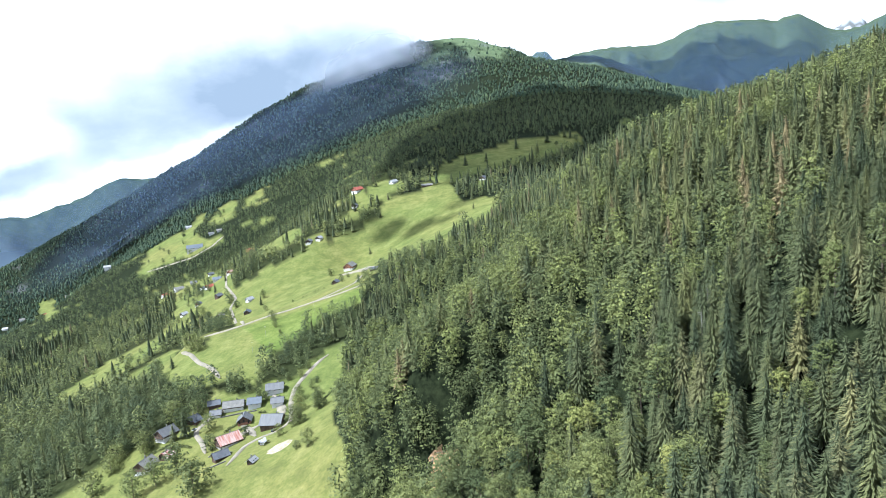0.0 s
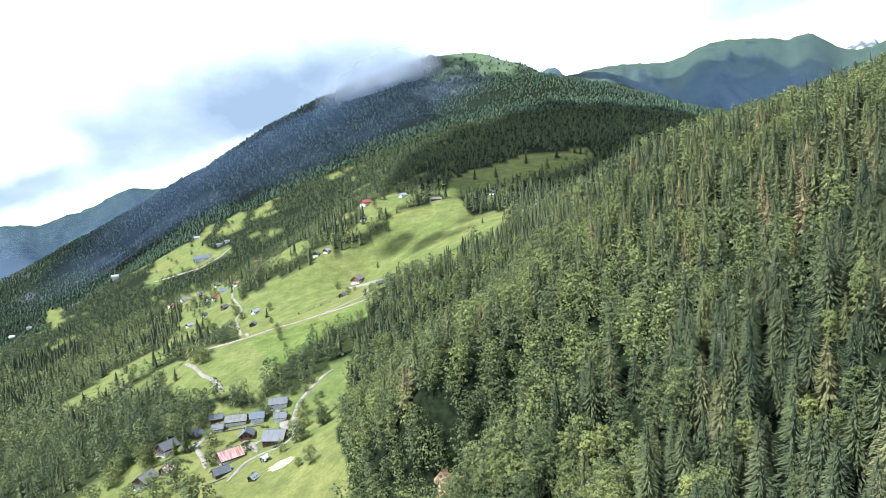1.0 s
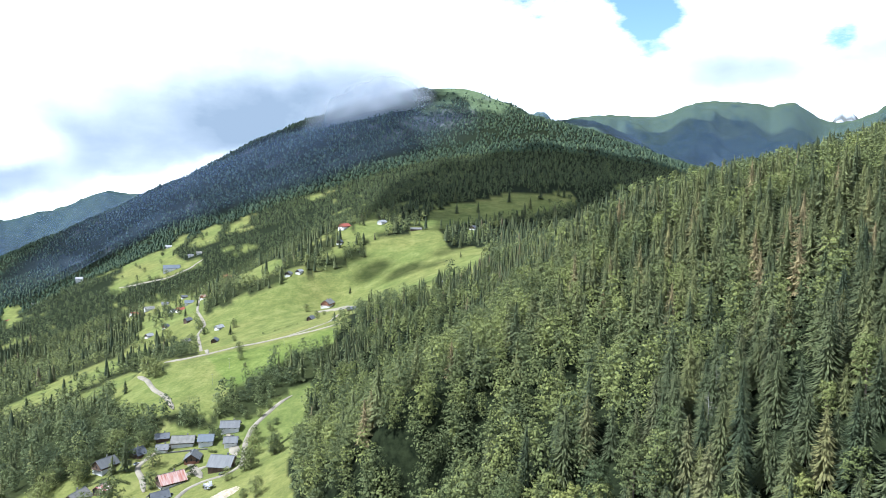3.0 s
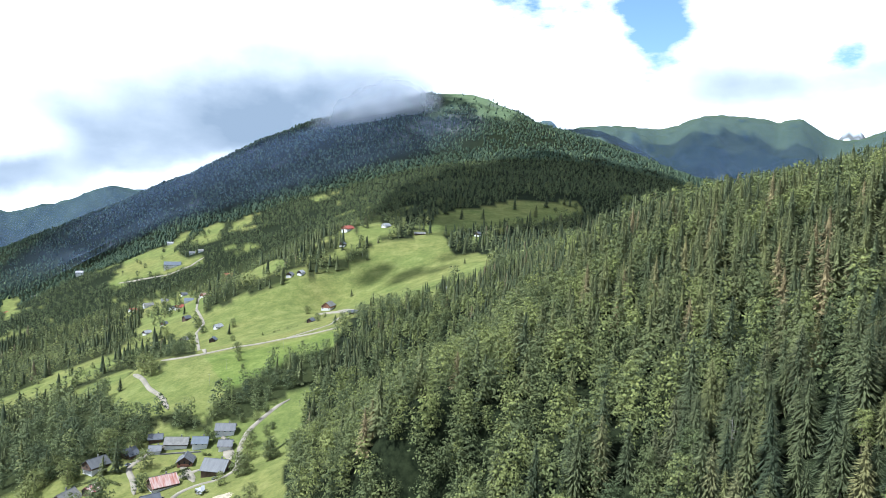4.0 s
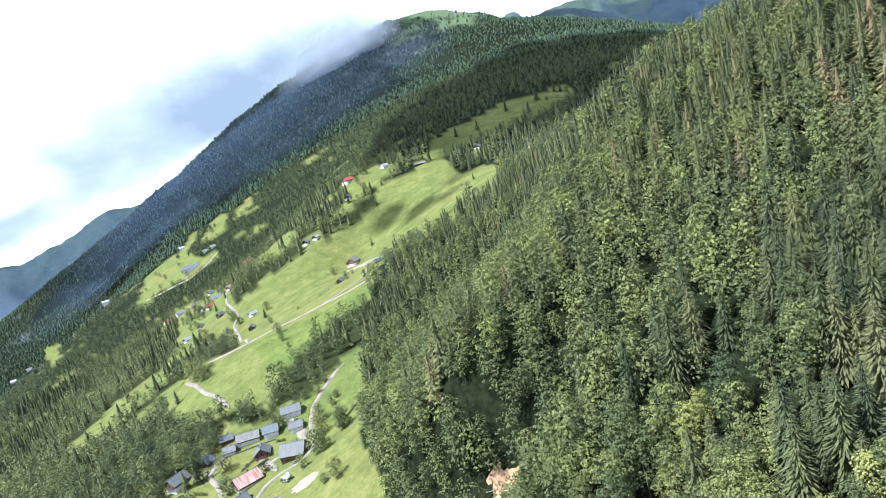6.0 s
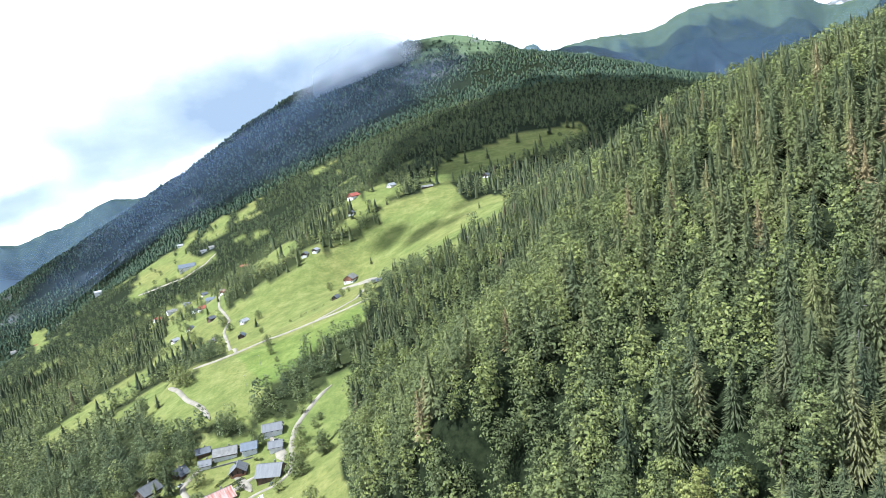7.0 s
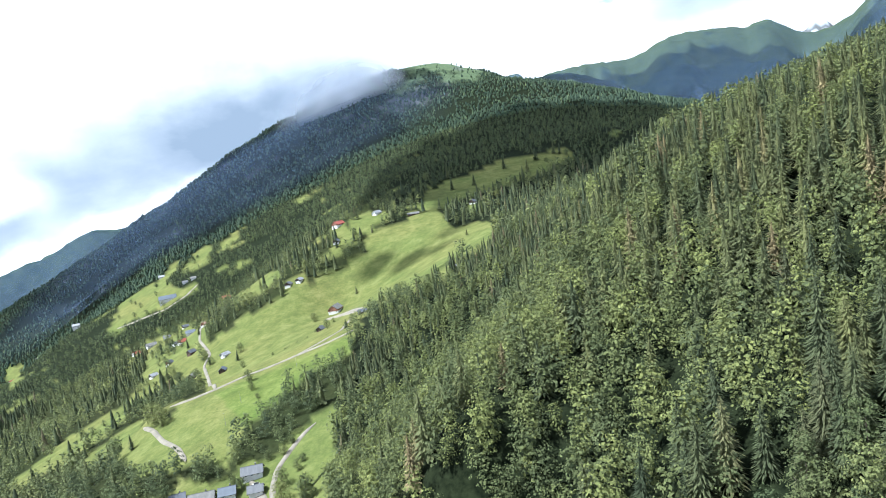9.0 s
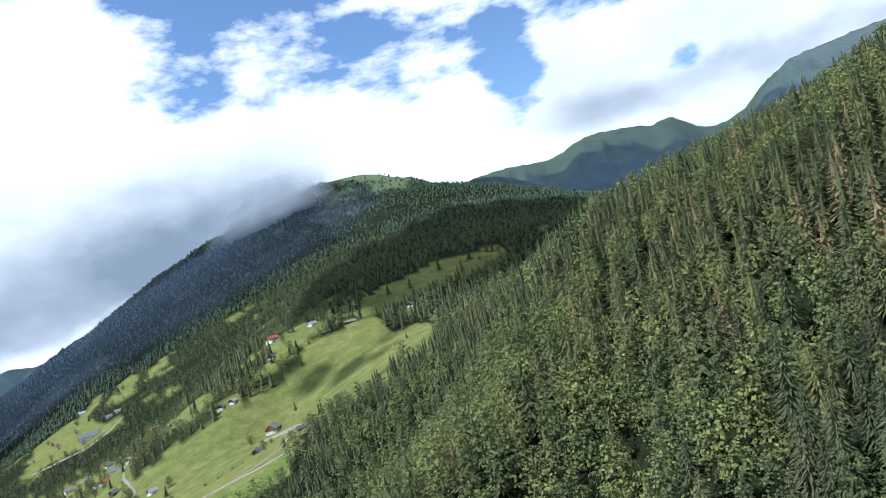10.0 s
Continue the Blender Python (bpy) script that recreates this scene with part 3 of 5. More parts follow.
# name, place, turn, length, width, height, roof, wall, base, label
HOUSES = [
    ("barn", (-140, 438), -6, 14, 13, 5.0, M_SLATE, M_WOOD, M_WOOD, "large old barn with a grey sheet roof and dark timber gable"),
    ("house", (-167, 424), 40, 14, 11, 5.0, M_RUST, M_WOOD, M_PLASTER, "timber farmhouse under a rusty red sheet roof"),
    ("shed", (-164, 400), 40, 9, 7, 4.0, M_DARKSLATE, M_WOOD, M_WOOD, "dark timber shed with a slate grey roof"),
    ("chalet", (-221, 452), 60, 12, 10, 5.5, M_SLATE, M_WOOD, M_PLASTER, "dark timber chalet with white base and grey roof"),
    ("chalet", (-224, 423), 75, 12, 11, 5.0, M_STONE, M_WOOD, M_PLASTER, "white-based chalet with a pale grey roof and dark gable"),
    ("shed", (-212, 429), 70, 7, 7, 3.2, M_REDSTRIPE, M_WOOD, M_WOOD, "small shed with a striped red roof"),
    ("house", (-151, 488), 8, 12, 8.5, 5.5, M_SLATE, M_PLASTER, M_PLASTER, "white house with a light grey metal roof"),
    ("house", (-145, 470), 8, 8, 7, 4.5, M_SLATE, M_PLASTER, M_PLASTER, "small white house with a grey roof beside the lane"),
    ("house", (-179, 475), 8, 14, 8.5, 4.2, M_STONE, M_WOOD, M_PLASTER, "long low house with a weathered pale roof"),
    ("house", (-163, 474), 8, 9, 8, 5.5, M_BLUE, M_PLASTER, M_PLASTER, "white fronted house with a blue grey roof"),
    ("shed", (-196, 481), 20, 8, 6, 3.8, M_DARKSLATE, M_WOOD, M_WOOD, "small dark timber barn among trees"),
    ("shed", (-190, 467), 10, 7, 6, 3.5, M_SLATE, M_WOOD, M_PLASTER, "small timber shed with a grey roof"),
    ("cabin", (-165, 454), 100, 9, 9, 4.0, M_SLATE, M_WOOD, M_LIGHTWOOD, "brown timber cabin with a grey gable roof"),
    ("hut", (-137, 379), 70, 4.5, 4, 2.6, M_WHITEROOF, M_WOOD, M_WOOD, "tiny garden hut with a pale roof"),
    ("house", (-206, 464), 60, 8, 6, 3.6, M_DARKSLATE, M_WOOD, M_WOOD, "small dark house under the trees by the lane"),
    ("house", (-323, 855), 75, 8.58, 7.02, 3.82, M_STONE, M_WOOD, M_WOOD, "timber house with a bright pale roof"),
    ("house", (-277, 824), 95, 8.58, 7.02, 3.82, M_BLUE, M_WOOD, M_WOOD, "dark timber house in a garden beside the road"),
    ("house", (-290, 879), 60, 9.36, 7.02, 3.82, M_WHITEROOF, M_PLASTER, M_PLASTER, "pale house with a light roof among bushes"),
    ("house", (-398, 974), 80, 8.58, 7.02, 4.25, M_DARKSLATE, M_LIGHTWOOD, M_PLASTER, "brown house on the meadow edge"),
    ("house", (-412, 952), 60, 9.36, 7.02, 3.82, M_WHITEROOF, M_WOOD, M_PLASTER, "pale roofed house on the meadow"),
    ("house", (-560, 1289), 40, 17, 10.2, 5.1, M_STONE, M_PLASTER, M_PLASTER, "long pale house in the hamlet"),
    ("house", (-423, 1129), 15, 13.3, 9.36, 4.25, M_BLUE, M_PLASTER, M_PLASTER, "house with a blue roof in the hamlet"),
    ("house", (-418, 1078), 50, 10.9, 8.58, 4.25, M_RED, M_WOOD, M_PLASTER, "house with an orange red roof in the hamlet"),
    ("house", (-585, 1280), 60, 11.9, 9.35, 5.1, M_RED, M_PLASTER, M_PLASTER, "pink walled house with a red roof"),
    ("house", (-530, 1291), 15, 11.9, 9.35, 4.25, M_SLATE, M_PLASTER, M_PLASTER, "white house with a grey roof in the hamlet"),
    ("farmhouse", (-162, 936), 78, 18.7, 12.5, 7.65, M_STONE, M_LIGHTWOOD, M_PLASTER, "large red-brown farmhouse with a pale roof and white base"),
    ("shed", (-157, 798), 70, 7.8, 6.24, 3.4, M_DARKSLATE, M_WOOD, M_WOOD, "dark timber shed below the farm"),
    ("shed", (-106, 767), 15, 8.58, 5.46, 2.98, M_DARKSLATE, M_WOOD, M_WOOD, "low dark shed beside the farm yard"),
    ("house", (-436, 1370), 15, 17, 11.9, 5.95, M_RED, M_LIGHTWOOD, M_PLASTER, "house with an orange roof above the hamlet"),
    ("house", (-229, 998), 80, 10.1, 7.8, 4.25, M_SLATE, M_WOOD, M_PLASTER, "timber house under conifers at the meadow edge"),
    ("house", (-214, 1000), 70, 9.36, 7.02, 4.25, M_WHITEROOF, M_WOOD, M_PLASTER, "house with a bright roof under conifers"),
    ("hotel", (-605, 1508), 20, 34, 18, 7, M_BLUE, M_PLASTER, M_PLASTER, "wide low grey building on a green terrace"),
    ("house", (-174, 1167), 60, 20.3, 10.9, 5.95, M_RED, M_LIGHTWOOD, M_PLASTER, "large chalet with a bright red roof"),
    ("house", (-112, 1177), 60, 15.6, 8.58, 4.25, M_WHITEROOF, M_PLASTER, M_PLASTER, "white house with a pale roof"),
    ("house", (-171, 1097), 80, 9.36, 7.8, 5.95, M_DARKSLATE, M_WOOD, M_PLASTER, "dark chalet among conifers"),
    ("house", (-53, 1130), 10, 17.2, 6.24, 2.55, M_STONE, M_WOOD, M_WOOD, "long low dark shed at the wood's edge"),
    ("house", (40, 1121), 60, 9.36, 8.58, 5.1, M_DARKSLATE, M_WOOD, M_PLASTER, "chalet with a white base in the shade"),
    ("hut", (-3, 712), 20, 5.46, 4.68, 2.72, M_WHITEROOF, M_WOOD, M_WOOD, "small hut with a shining pale roof"),
    ("house", (-359, 955), 60, 9, 7.5, 5.2, M_DARKSLATE, M_WOOD, M_WOOD, "dark brown timber house below the hamlet lane"),
    ("house", (-439, 1104), 60, 10, 8, 4.6, M_SLATE, M_PLASTER, M_PLASTER, "small white house between garden trees"),
    ("house", (-387, 1097), 75, 10, 8, 5.0, M_RUST, M_LIGHTWOOD, M_PLASTER, "house with a rusty roof among garden trees"),
    ("house", (-500, 1306), 40, 10, 8, 5.0, M_DARKSLATE, M_WOOD, M_PLASTER, "dark roofed chalet at the upper hamlet"),
    ("shed", (-203, 462), 60, 6, 5, 3.2, M_DARKSLATE, M_WOOD, M_WOOD, "dark little shed beside the village lane"),
    ("house", (-1228, 1801), 30, 13, 10, 6, M_STONE, M_PLASTER, M_PLASTER, "pale house down on the valley floor"),
    ("house", (-1194, 1727), 50, 13, 9, 6, M_SLATE, M_PLASTER, M_PLASTER, "white walled house down on the valley floor"),
    ("house", (-1250, 1760), 10, 14, 10, 6, M_WHITEROOF, M_PLASTER, M_PLASTER, "white house with a bright roof on the valley floor"),
    ("house", (-1150, 1780), 70, 12, 9, 6, M_RED, M_PLASTER, M_PLASTER, "house with a red roof on the valley floor"),
    ("house", (-1120, 1850), 40, 12, 9, 6, M_STONE, M_PLASTER, M_PLASTER, "pale roofed house at the foot of the mountain"),
    ("church", (-917, 1706), 20, 16, 10, 14, M_WHITEROOF, M_PLASTER, M_PLASTER, "white church far down the valley"),
    ("house", (-588, 1575), 20, 11.9, 8.5, 5.1, M_SLATE, M_PLASTER, M_PLASTER, "white house above the terrace"),
    ("house", (-569, 1576), 20, 11, 8.5, 5.1, M_STONE, M_PLASTER, M_PLASTER, "pale house above the terrace"),
    ("house", (-714, 1759), 20, 13.6, 9.35, 5.1, M_WHITEROOF, M_PLASTER, M_PLASTER, "pale house at the top of the green slope"),
]

# ---- trees ----


def spruce_crown(seed, tall, wide, levels, arms, folded=True, slim=0.15, core=0):
    """Drooping boughs in uneven whorls round a stem; each bough is a folded, tapered spray; core fills the middle with ragged skirts."""
    g = np.random.RandomState(seed)
    v, q = [], []
    if core:
        cv, cq = spruce_solid(seed + 300, tall * 0.97, wide * 0.46, core, 7)
        v, q = [tuple(p) for p in cv], [tuple(f) for f in cq]
    base = tall * 0.1
    for k in range(levels):
        f = (k + 0.5) / levels
        h = base + (tall - base) * f
        reach = wide * 1.1 * (1 - f) ** 0.62 * (1 + 0.12 * math.sin(k * 2.1)) + 0.12
        for i in range(max(4, int(round(arms * (1 - 0.55 * f))))):
            a = g.uniform(0, 2 * math.pi)
            length = reach * g.uniform(0.55, 1.12)
            start = length * g.uniform(0.15, 0.5)
            z = h + g.uniform(-0.5, 0.5) * (tall - base) / levels
            fall = g.uniform(0.22, 0.55) * (1 - 0.5 * f)
            half = length * slim * g.uniform(0.7, 1.3) + 0.07
            c, s = math.cos(a), math.sin(a)
            mid = start + (length - start) * g.uniform(0.5, 0.7)
            ridge = z - mid * fall
            hang = ridge - half * g.uniform(0.25, 0.8)
            pts = [(start, 0, z - start * fall), (mid, 0, ridge), (length, 0, z - length * fall * 1.25), (mid * 0.96, half, hang), (mid * 0.96, -half, hang)]
            n = len(v)
            v += [(x * c - y * s, x * s + y * c, w) for x, y, w in pts]
            if folded:
                q += [(n, n + 1, n + 2, n + 3), (n, n + 4, n + 2, n + 1)]
            else:
                q += [(n, n + 4, n + 2, n + 3)]
    return np.array(v), np.array(q)


def leafy_crown(seed, tall, wide, lumps, leaves, size, low=0.3, inner=30, loose=0.5, swell=(0.24, 0.4)):
    """Many small clumps of leaf sprays over an uneven crown; larger sprays inside keep it from being seen through."""
    g = np.random.RandomState(seed)
    v, q = [], []

    def spray(p, face, s, sag):
        face = face / np.linalg.norm(face)
        t = np.cross(face, g.normal(size=3))
        t /= np.linalg.norm(t)
        b = np.cross(face, t)
        n = len(v)
        v.extend((p - t * s, p - b * s * 0.62, p + t * s + sag * s, p + b * s * 0.62))
        q.append((n, n + 1, n + 2, n + 3))

    def girth(a, up):
        return wide * math.sqrt(max(0.04, 1 - ((up - 0.5) / 0.5) ** 2)) * (1 + 0.14 * math.sin(3 * a + lobes[0]) + 0.12 * math.sin(2 * a + 5 * up + lobes[1]))

    lobes = g.uniform(0, 6.28, 3)
    for k in range(inner):
        up = low + (0.88 - low) * (k + 0.5) / inner
        a = k * 2.4 + g.uniform(-0.5, 0.5)
        out = girth(a, up) * g.uniform(0.2, 0.62)
        d = np.array([math.cos(a), math.sin(a), 0.0])
        spray(d * out + (0, 0, tall * up), d + g.normal(size=3) * 0.35 + (0, 0, 0.7), wide * g.uniform(0.1, 0.165) * (80 / inner) ** 0.45, d * -0.2)
    for k in range(lumps):
        f = (k + g.uniform(0, 1)) / lumps
        up = low + (0.97 - low) * f ** 0.85
        a = k * 2.4 + g.uniform(-0.6, 0.6)
        out = girth(a, up) * g.uniform(0.5, 0.92)
        centre = np.array([out * math.cos(a), out * math.sin(a), tall * up + g.uniform(-0.4, 0.4)])
        rad = wide * g.uniform(*swell)
        for i in range(leaves):
            d = g.normal(size=3)
            d[2] = abs(d[2]) - 0.4
            d[:2] += centre[:2] / wide * 0.8
            d /= np.linalg.norm(d)
            p = centre + d * rad * g.uniform(0.3, 1.15) * np.array([1, 1, 0.75])
            face = d * 0.8 + g.normal(size=3) * loose + centre / (wide, wide, tall) * (0.5, 0.5, 0) + (0, 0, 0.5)
            spray(p, face, size * g.uniform(0.55, 1.25), d * -0.35)
    return np.array(v), np.array(q)


def leafy_dome(seed, tall, wide, sides=6, rings=((0.8, 0.12), (1.0, 0.5), (0.3, 1.0))):
    """A small rounded crown of uneven facets for the far slopes."""
    g = np.random.RandomState(seed)
    v, q = [], []
    for k, (r, z) in enumerate(rings):
        for i in range(sides):
            a = 2 * math.pi * (i + 0.5 * k) / sides + g.uniform(-0.25, 0.25)
            s = wide * r * g.uniform(0.72, 1.2)
            v.append((s * math.cos(a), s * math.sin(a), tall * (z + g.uniform(-0.07, 0.07))))
    for k in range(len(rings) - 1):
        q += [(k * sides + i, k * sides + (i + 1) % sides, (k + 1) * sides + (i + 1) % sides, (k + 1) * sides + i) for i in range(sides)]
    return np.array(v), np.array(q)


def joined(a, b):
    return np.concatenate([a[0], b[0]]), np.concatenate([a[1], b[1] + len(a[0])])


def spruce_solid(seed, tall, wide, tiers, sides):
    """A conifer for farther off: ragged skirts stacked into a cone."""
    g = np.random.RandomState(seed)
    v, q = [], []
    for k in range(tiers):
        f0, f1 = k / tiers, (k + 1.35) / tiers
        z0, z1 = tall * (0.1 + 0.9 * f0), tall * min(1.0, 0.1 + 0.9 * f1)
        r0 = wide * (1 - f0) ** 0.66
        r1 = 0.04 + wide * max(0.0, 1 - f1) ** 0.66 * 0.45
        n = len(v)
        turn = g.uniform(0, 6.28)
        for i in range(sides):
            a = turn + 2 * math.pi * i / sides
            r = r0 * (1.15 if i % 2 else 0.72) * g.uniform(0.85, 1.15)
            v.append((r * math.cos(a), r * math.sin(a), z0 - (0.05 * tall if i % 2 else 0)))
            v.append((r1 * math.cos(a), r1 * math.sin(a), z1))
        q += [(n + 2 * i, n + 2 * ((i + 1) % sides), n + 2 * ((i + 1) % sides) + 1, n + 2 * i + 1) for i in range(sides)]
    return np.array(v), np.array(q)


def stem(tall, thick, bend=0.0, sides=6, limbs=()):
    """A tapered trunk with limbs: (height share, turn, length, rise)."""
    v, q = [], []

    def tube(p0, p1, r0, r1):
        w = (p1 - p0).normalized()
        u = w.orthogonal().normalized()
        t = w.cross(u)
        n = len(v)
        for p, r in ((p0, r0), (p1, r1)):
            for i in range(sides):
                a = 2 * math.pi * i / sides
                v.append(tuple(p + (u * math.cos(a) + t * math.sin(a)) * r))
        q.extend((n + i, n + (i + 1) % sides, n + sides + (i + 1) % sides, n + sides + i) for i in range(sides))

    knee = Vector((bend, bend * 0.4, tall * 0.5))
    tube(Vector((0, 0, -1.5)), knee, thick, thick * 0.62)
    tube(knee, Vector((bend * 1.3, 0, tall)), thick * 0.62, thick * 0.12)
    for share, turn, length, rise in limbs:
        p = Vector((bend * share, 0, tall * share))
        tube(p, p + Vector((math.cos(turn) * length, math.sin(turn) * length, rise)), thick * 0.35, thick * 0.08)
    return np.array(v), np.array(q)


def tinted(me, values):
    at = me.attributes.new("tint", "FLOAT", "POINT")
    at.data.foreach_set("value", np.asarray(values, np.float32))
    return me


def part(name, me, material, parent, label=""):
    """Links a mesh (or a bmesh) as one part under a thing or a part."""
    if isinstance(me, bmesh.types.BMesh):
        bm, me = me, bpy.data.meshes.new(name)
        bm.to_mesh(me)
        bm.free()
    if not me.materials:
        me.materials.append(material)
    ob = new(name, me)
    ob.parent = parent
    return tagged(ob, label)


def tree_kind(crown, trunk, leaf, tint):
    cm = tinted(quad_mesh("crown", *crown), np.full(len(crown[0]), tint))
    cm.materials.append(leaf)
    tm = quad_mesh("trunk", *trunk)
    tm.materials.append(M_BARK)
    return cm, tm


def plant(name, meshes, x, y, size, turn, label, category, group, lean=0.0):
    ob = new(name)
    ob.matrix_basis = Matrix.LocRotScale((x, y, ground_at(x, y) - 0.3), Euler((lean, lean * 0.5, turn)), (size, size, size * random.uniform(0.92, 1.1)))
    part("trunk", meshes[1], M_BARK, ob)
    part("crown", meshes[0], M_LEAF, ob)
    return tagged(ob, label, category, group)


def grove(name, templates, spots, material, label, category, tints):
    """Many trees joined in one mesh: spots are rows of x, y, z, size, turn, template index."""
    vs, qs, ts, base = [], [], [], 0
    for row, tint in zip(spots, tints):
        v, q = templates[int(row[5])]
        c, s = math.cos(row[4]), math.sin(row[4])
        w = np.empty_like(v)
        w[:, 0] = (v[:, 0] * c - v[:, 1] * s) * row[3] + row[0]
        w[:, 1] = (v[:, 0] * s + v[:, 1] * c) * row[3] + row[1]
        w[:, 2] = v[:, 2] * row[3] + row[2] - 0.3
        vs.append(w)
        qs.append(q + base)
        ts.append(np.full(len(v), tint))
        base += len(v)
    if not vs:
        return None
    me = tinted(quad_mesh(name, np.concatenate(vs), np.concatenate(qs)), np.concatenate(ts))
    me.materials.append(material)
    return tagged(new(name, me), label, category, kind="stuff")


rng = np.random.RandomState(7)


def scatter(x0, x1, y0, y1, step):
    """A jittered grid of places."""
    gx, gy = np.meshgrid(np.arange(x0, x1, step), np.arange(y0, y1, step))
    gx = gx + (np.arange(gx.shape[0])[:, None] % 2) * step * 0.5
    x = gx.ravel() + rng.uniform(-0.6, 0.6, gx.size) * step
    y = gy.ravel() + rng.uniform(-0.6, 0.6, gx.size) * step
    return x, y


# the wooded hill: where spruce stands thick and where broad-leaved trees do
def leafy_share(x, y):
    return waves(x, y, 95, 21) * 0.9 + waves(x, y, 35, 22) * 0.5


def hill_woods():
    x, y = scatter(-110, 430, 92, 700, 6.8)
    edge = np.interp(y, [100, 240, 300, 335, 400, 440, 480, 520, 560, 600, 640, 700], [-60, -62, -68, -76, -86, -92, -98, -98, -100, -95, -85, -20])
    keep = (x > edge + waves(x, y, 30, 23) * 4) & ~open_land(x, y)
    keep &= np.hypot((x + 19) / 1.35, (y - 274) / 1.3) > 7.5  # the landslip
    keep &= np.hypot(x - 49, (y - 226) / 1.5) > 4.5  # a gap
    return x[keep], y[keep]


SPRUCE_SIZES = ((1, 23.5, 4.5, 0.15), (2, 21, 4.2, 0.5), (3, 25, 4.7, 0.3), (4, 19, 3.9, 0.75), (9, 22, 4.2, 0.93))
LEAFY_SIZES = ((5, 19, 4.6, 0.3), (6, 17.5, 4.4, 0.48), (7, 21, 4.9, 0.62), (8, 15.5, 4.0, 0.92))
spruce_hi = [tree_kind(spruce_crown(s, t, w, 42, 26, False, 0.042, 9), stem(t * 0.97, 0.27), M_SPRUCE, k) for s, t, w, k in SPRUCE_SIZES]
limbs = [(0.4, 0.3, 3, 2.5), (0.45, 2.3, 3, 2.2), (0.5, 4.2, 2.8, 2.6), (0.6, 5.4, 2.2, 2.5)]
leafy_hi = [tree_kind(leafy_crown(s, t, w, 46, 30, 0.33, 0.24, 110, 0.36), stem(t * 0.8, 0.3, 0.4, 6, limbs), M_LEAF, k) for s, t, w, k in LEAFY_SIZES]
spruce_mid = [spruce_crown(s + 10, t, w, 25, 15, False, 0.085, 6) for s, t, w, k in SPRUCE_SIZES[:3]]
leafy_mid = [leafy_crown(s + 10, t, w * 1.05, 25, 10, 0.5, 0.24, 60, 0.32) for s, t, w, k in LEAFY_SIZES[:3]]
spruce_low = [spruce_crown(s + 20, t * 0.9, w, 10, 8, False, 0.16, 4) for s, t, w, k in SPRUCE_SIZES[:3]]
leafy_low = [leafy_crown(s + 20, t, w * 1.08, 14, 6, 0.85, 0.24, 24, 0.2) for s, t, w, k in LEAFY_SIZES[:3]]
spruce_tiny = [spruce_solid(s + 30, t * 0.76, w * 0.85, 3, 6) for s, t, w, k in SPRUCE_SIZES[:3]]
spruce_dot = [spruce_solid(s + 40, t * 0.62, w * 0.78, 2, 4) for s, t, w, k in SPRUCE_SIZES[:3]]
leafy_dot = [leafy_dome(s + 40, t * 0.6, w * 1.05, 5) for s, t, w, k in LEAFY_SIZES[:3]]
leafy_tiny = [leafy_crown(s + 30, t * 0.8, w * 1.15, 4, 2, 1.7, 0.2, 9, 0.3) for s, t, w, k in LEAFY_SIZES[:3]]
leafy_valley = [leafy_crown(s + 60, t, w * 1.2, 22, 7, 0.8, 0.12, 56, 0.2) for s, t, w, k in LEAFY_SIZES[:3]]
leafy_slope = [leafy_crown(s + 70, t, w * 1.2, 9, 5, 1.25, 0.12, 14, 0.14) for s, t, w, k in LEAFY_SIZES[:3]]
spruce_slope = [spruce_solid(s + 71, t * 0.95, w * 0.8, 6, 6) for s, t, w, k in SPRUCE_SIZES[:3]]
spruce_valley = [spruce_crown(s + 60, t * 0.95, w * 1.0, 11, 8, False, 0.18, 5) for s, t, w, k in SPRUCE_SIZES[:3]]


def behind_brow(x, y, z):
    """True where the hill itself stands between the tree and the open valley in front of it."""
    ex, ey, ez = -5.0, 50.0, 196.0
    hidden = np.zeros(x.shape, bool)
    for f in np.linspace(0.2, 0.97, 28):
        line = ez + (z + 27 - ez) * f
        hidden |= height(ex + (x - ex) * f, ey + (y - ey) * f) + 7 > line
    return hidden


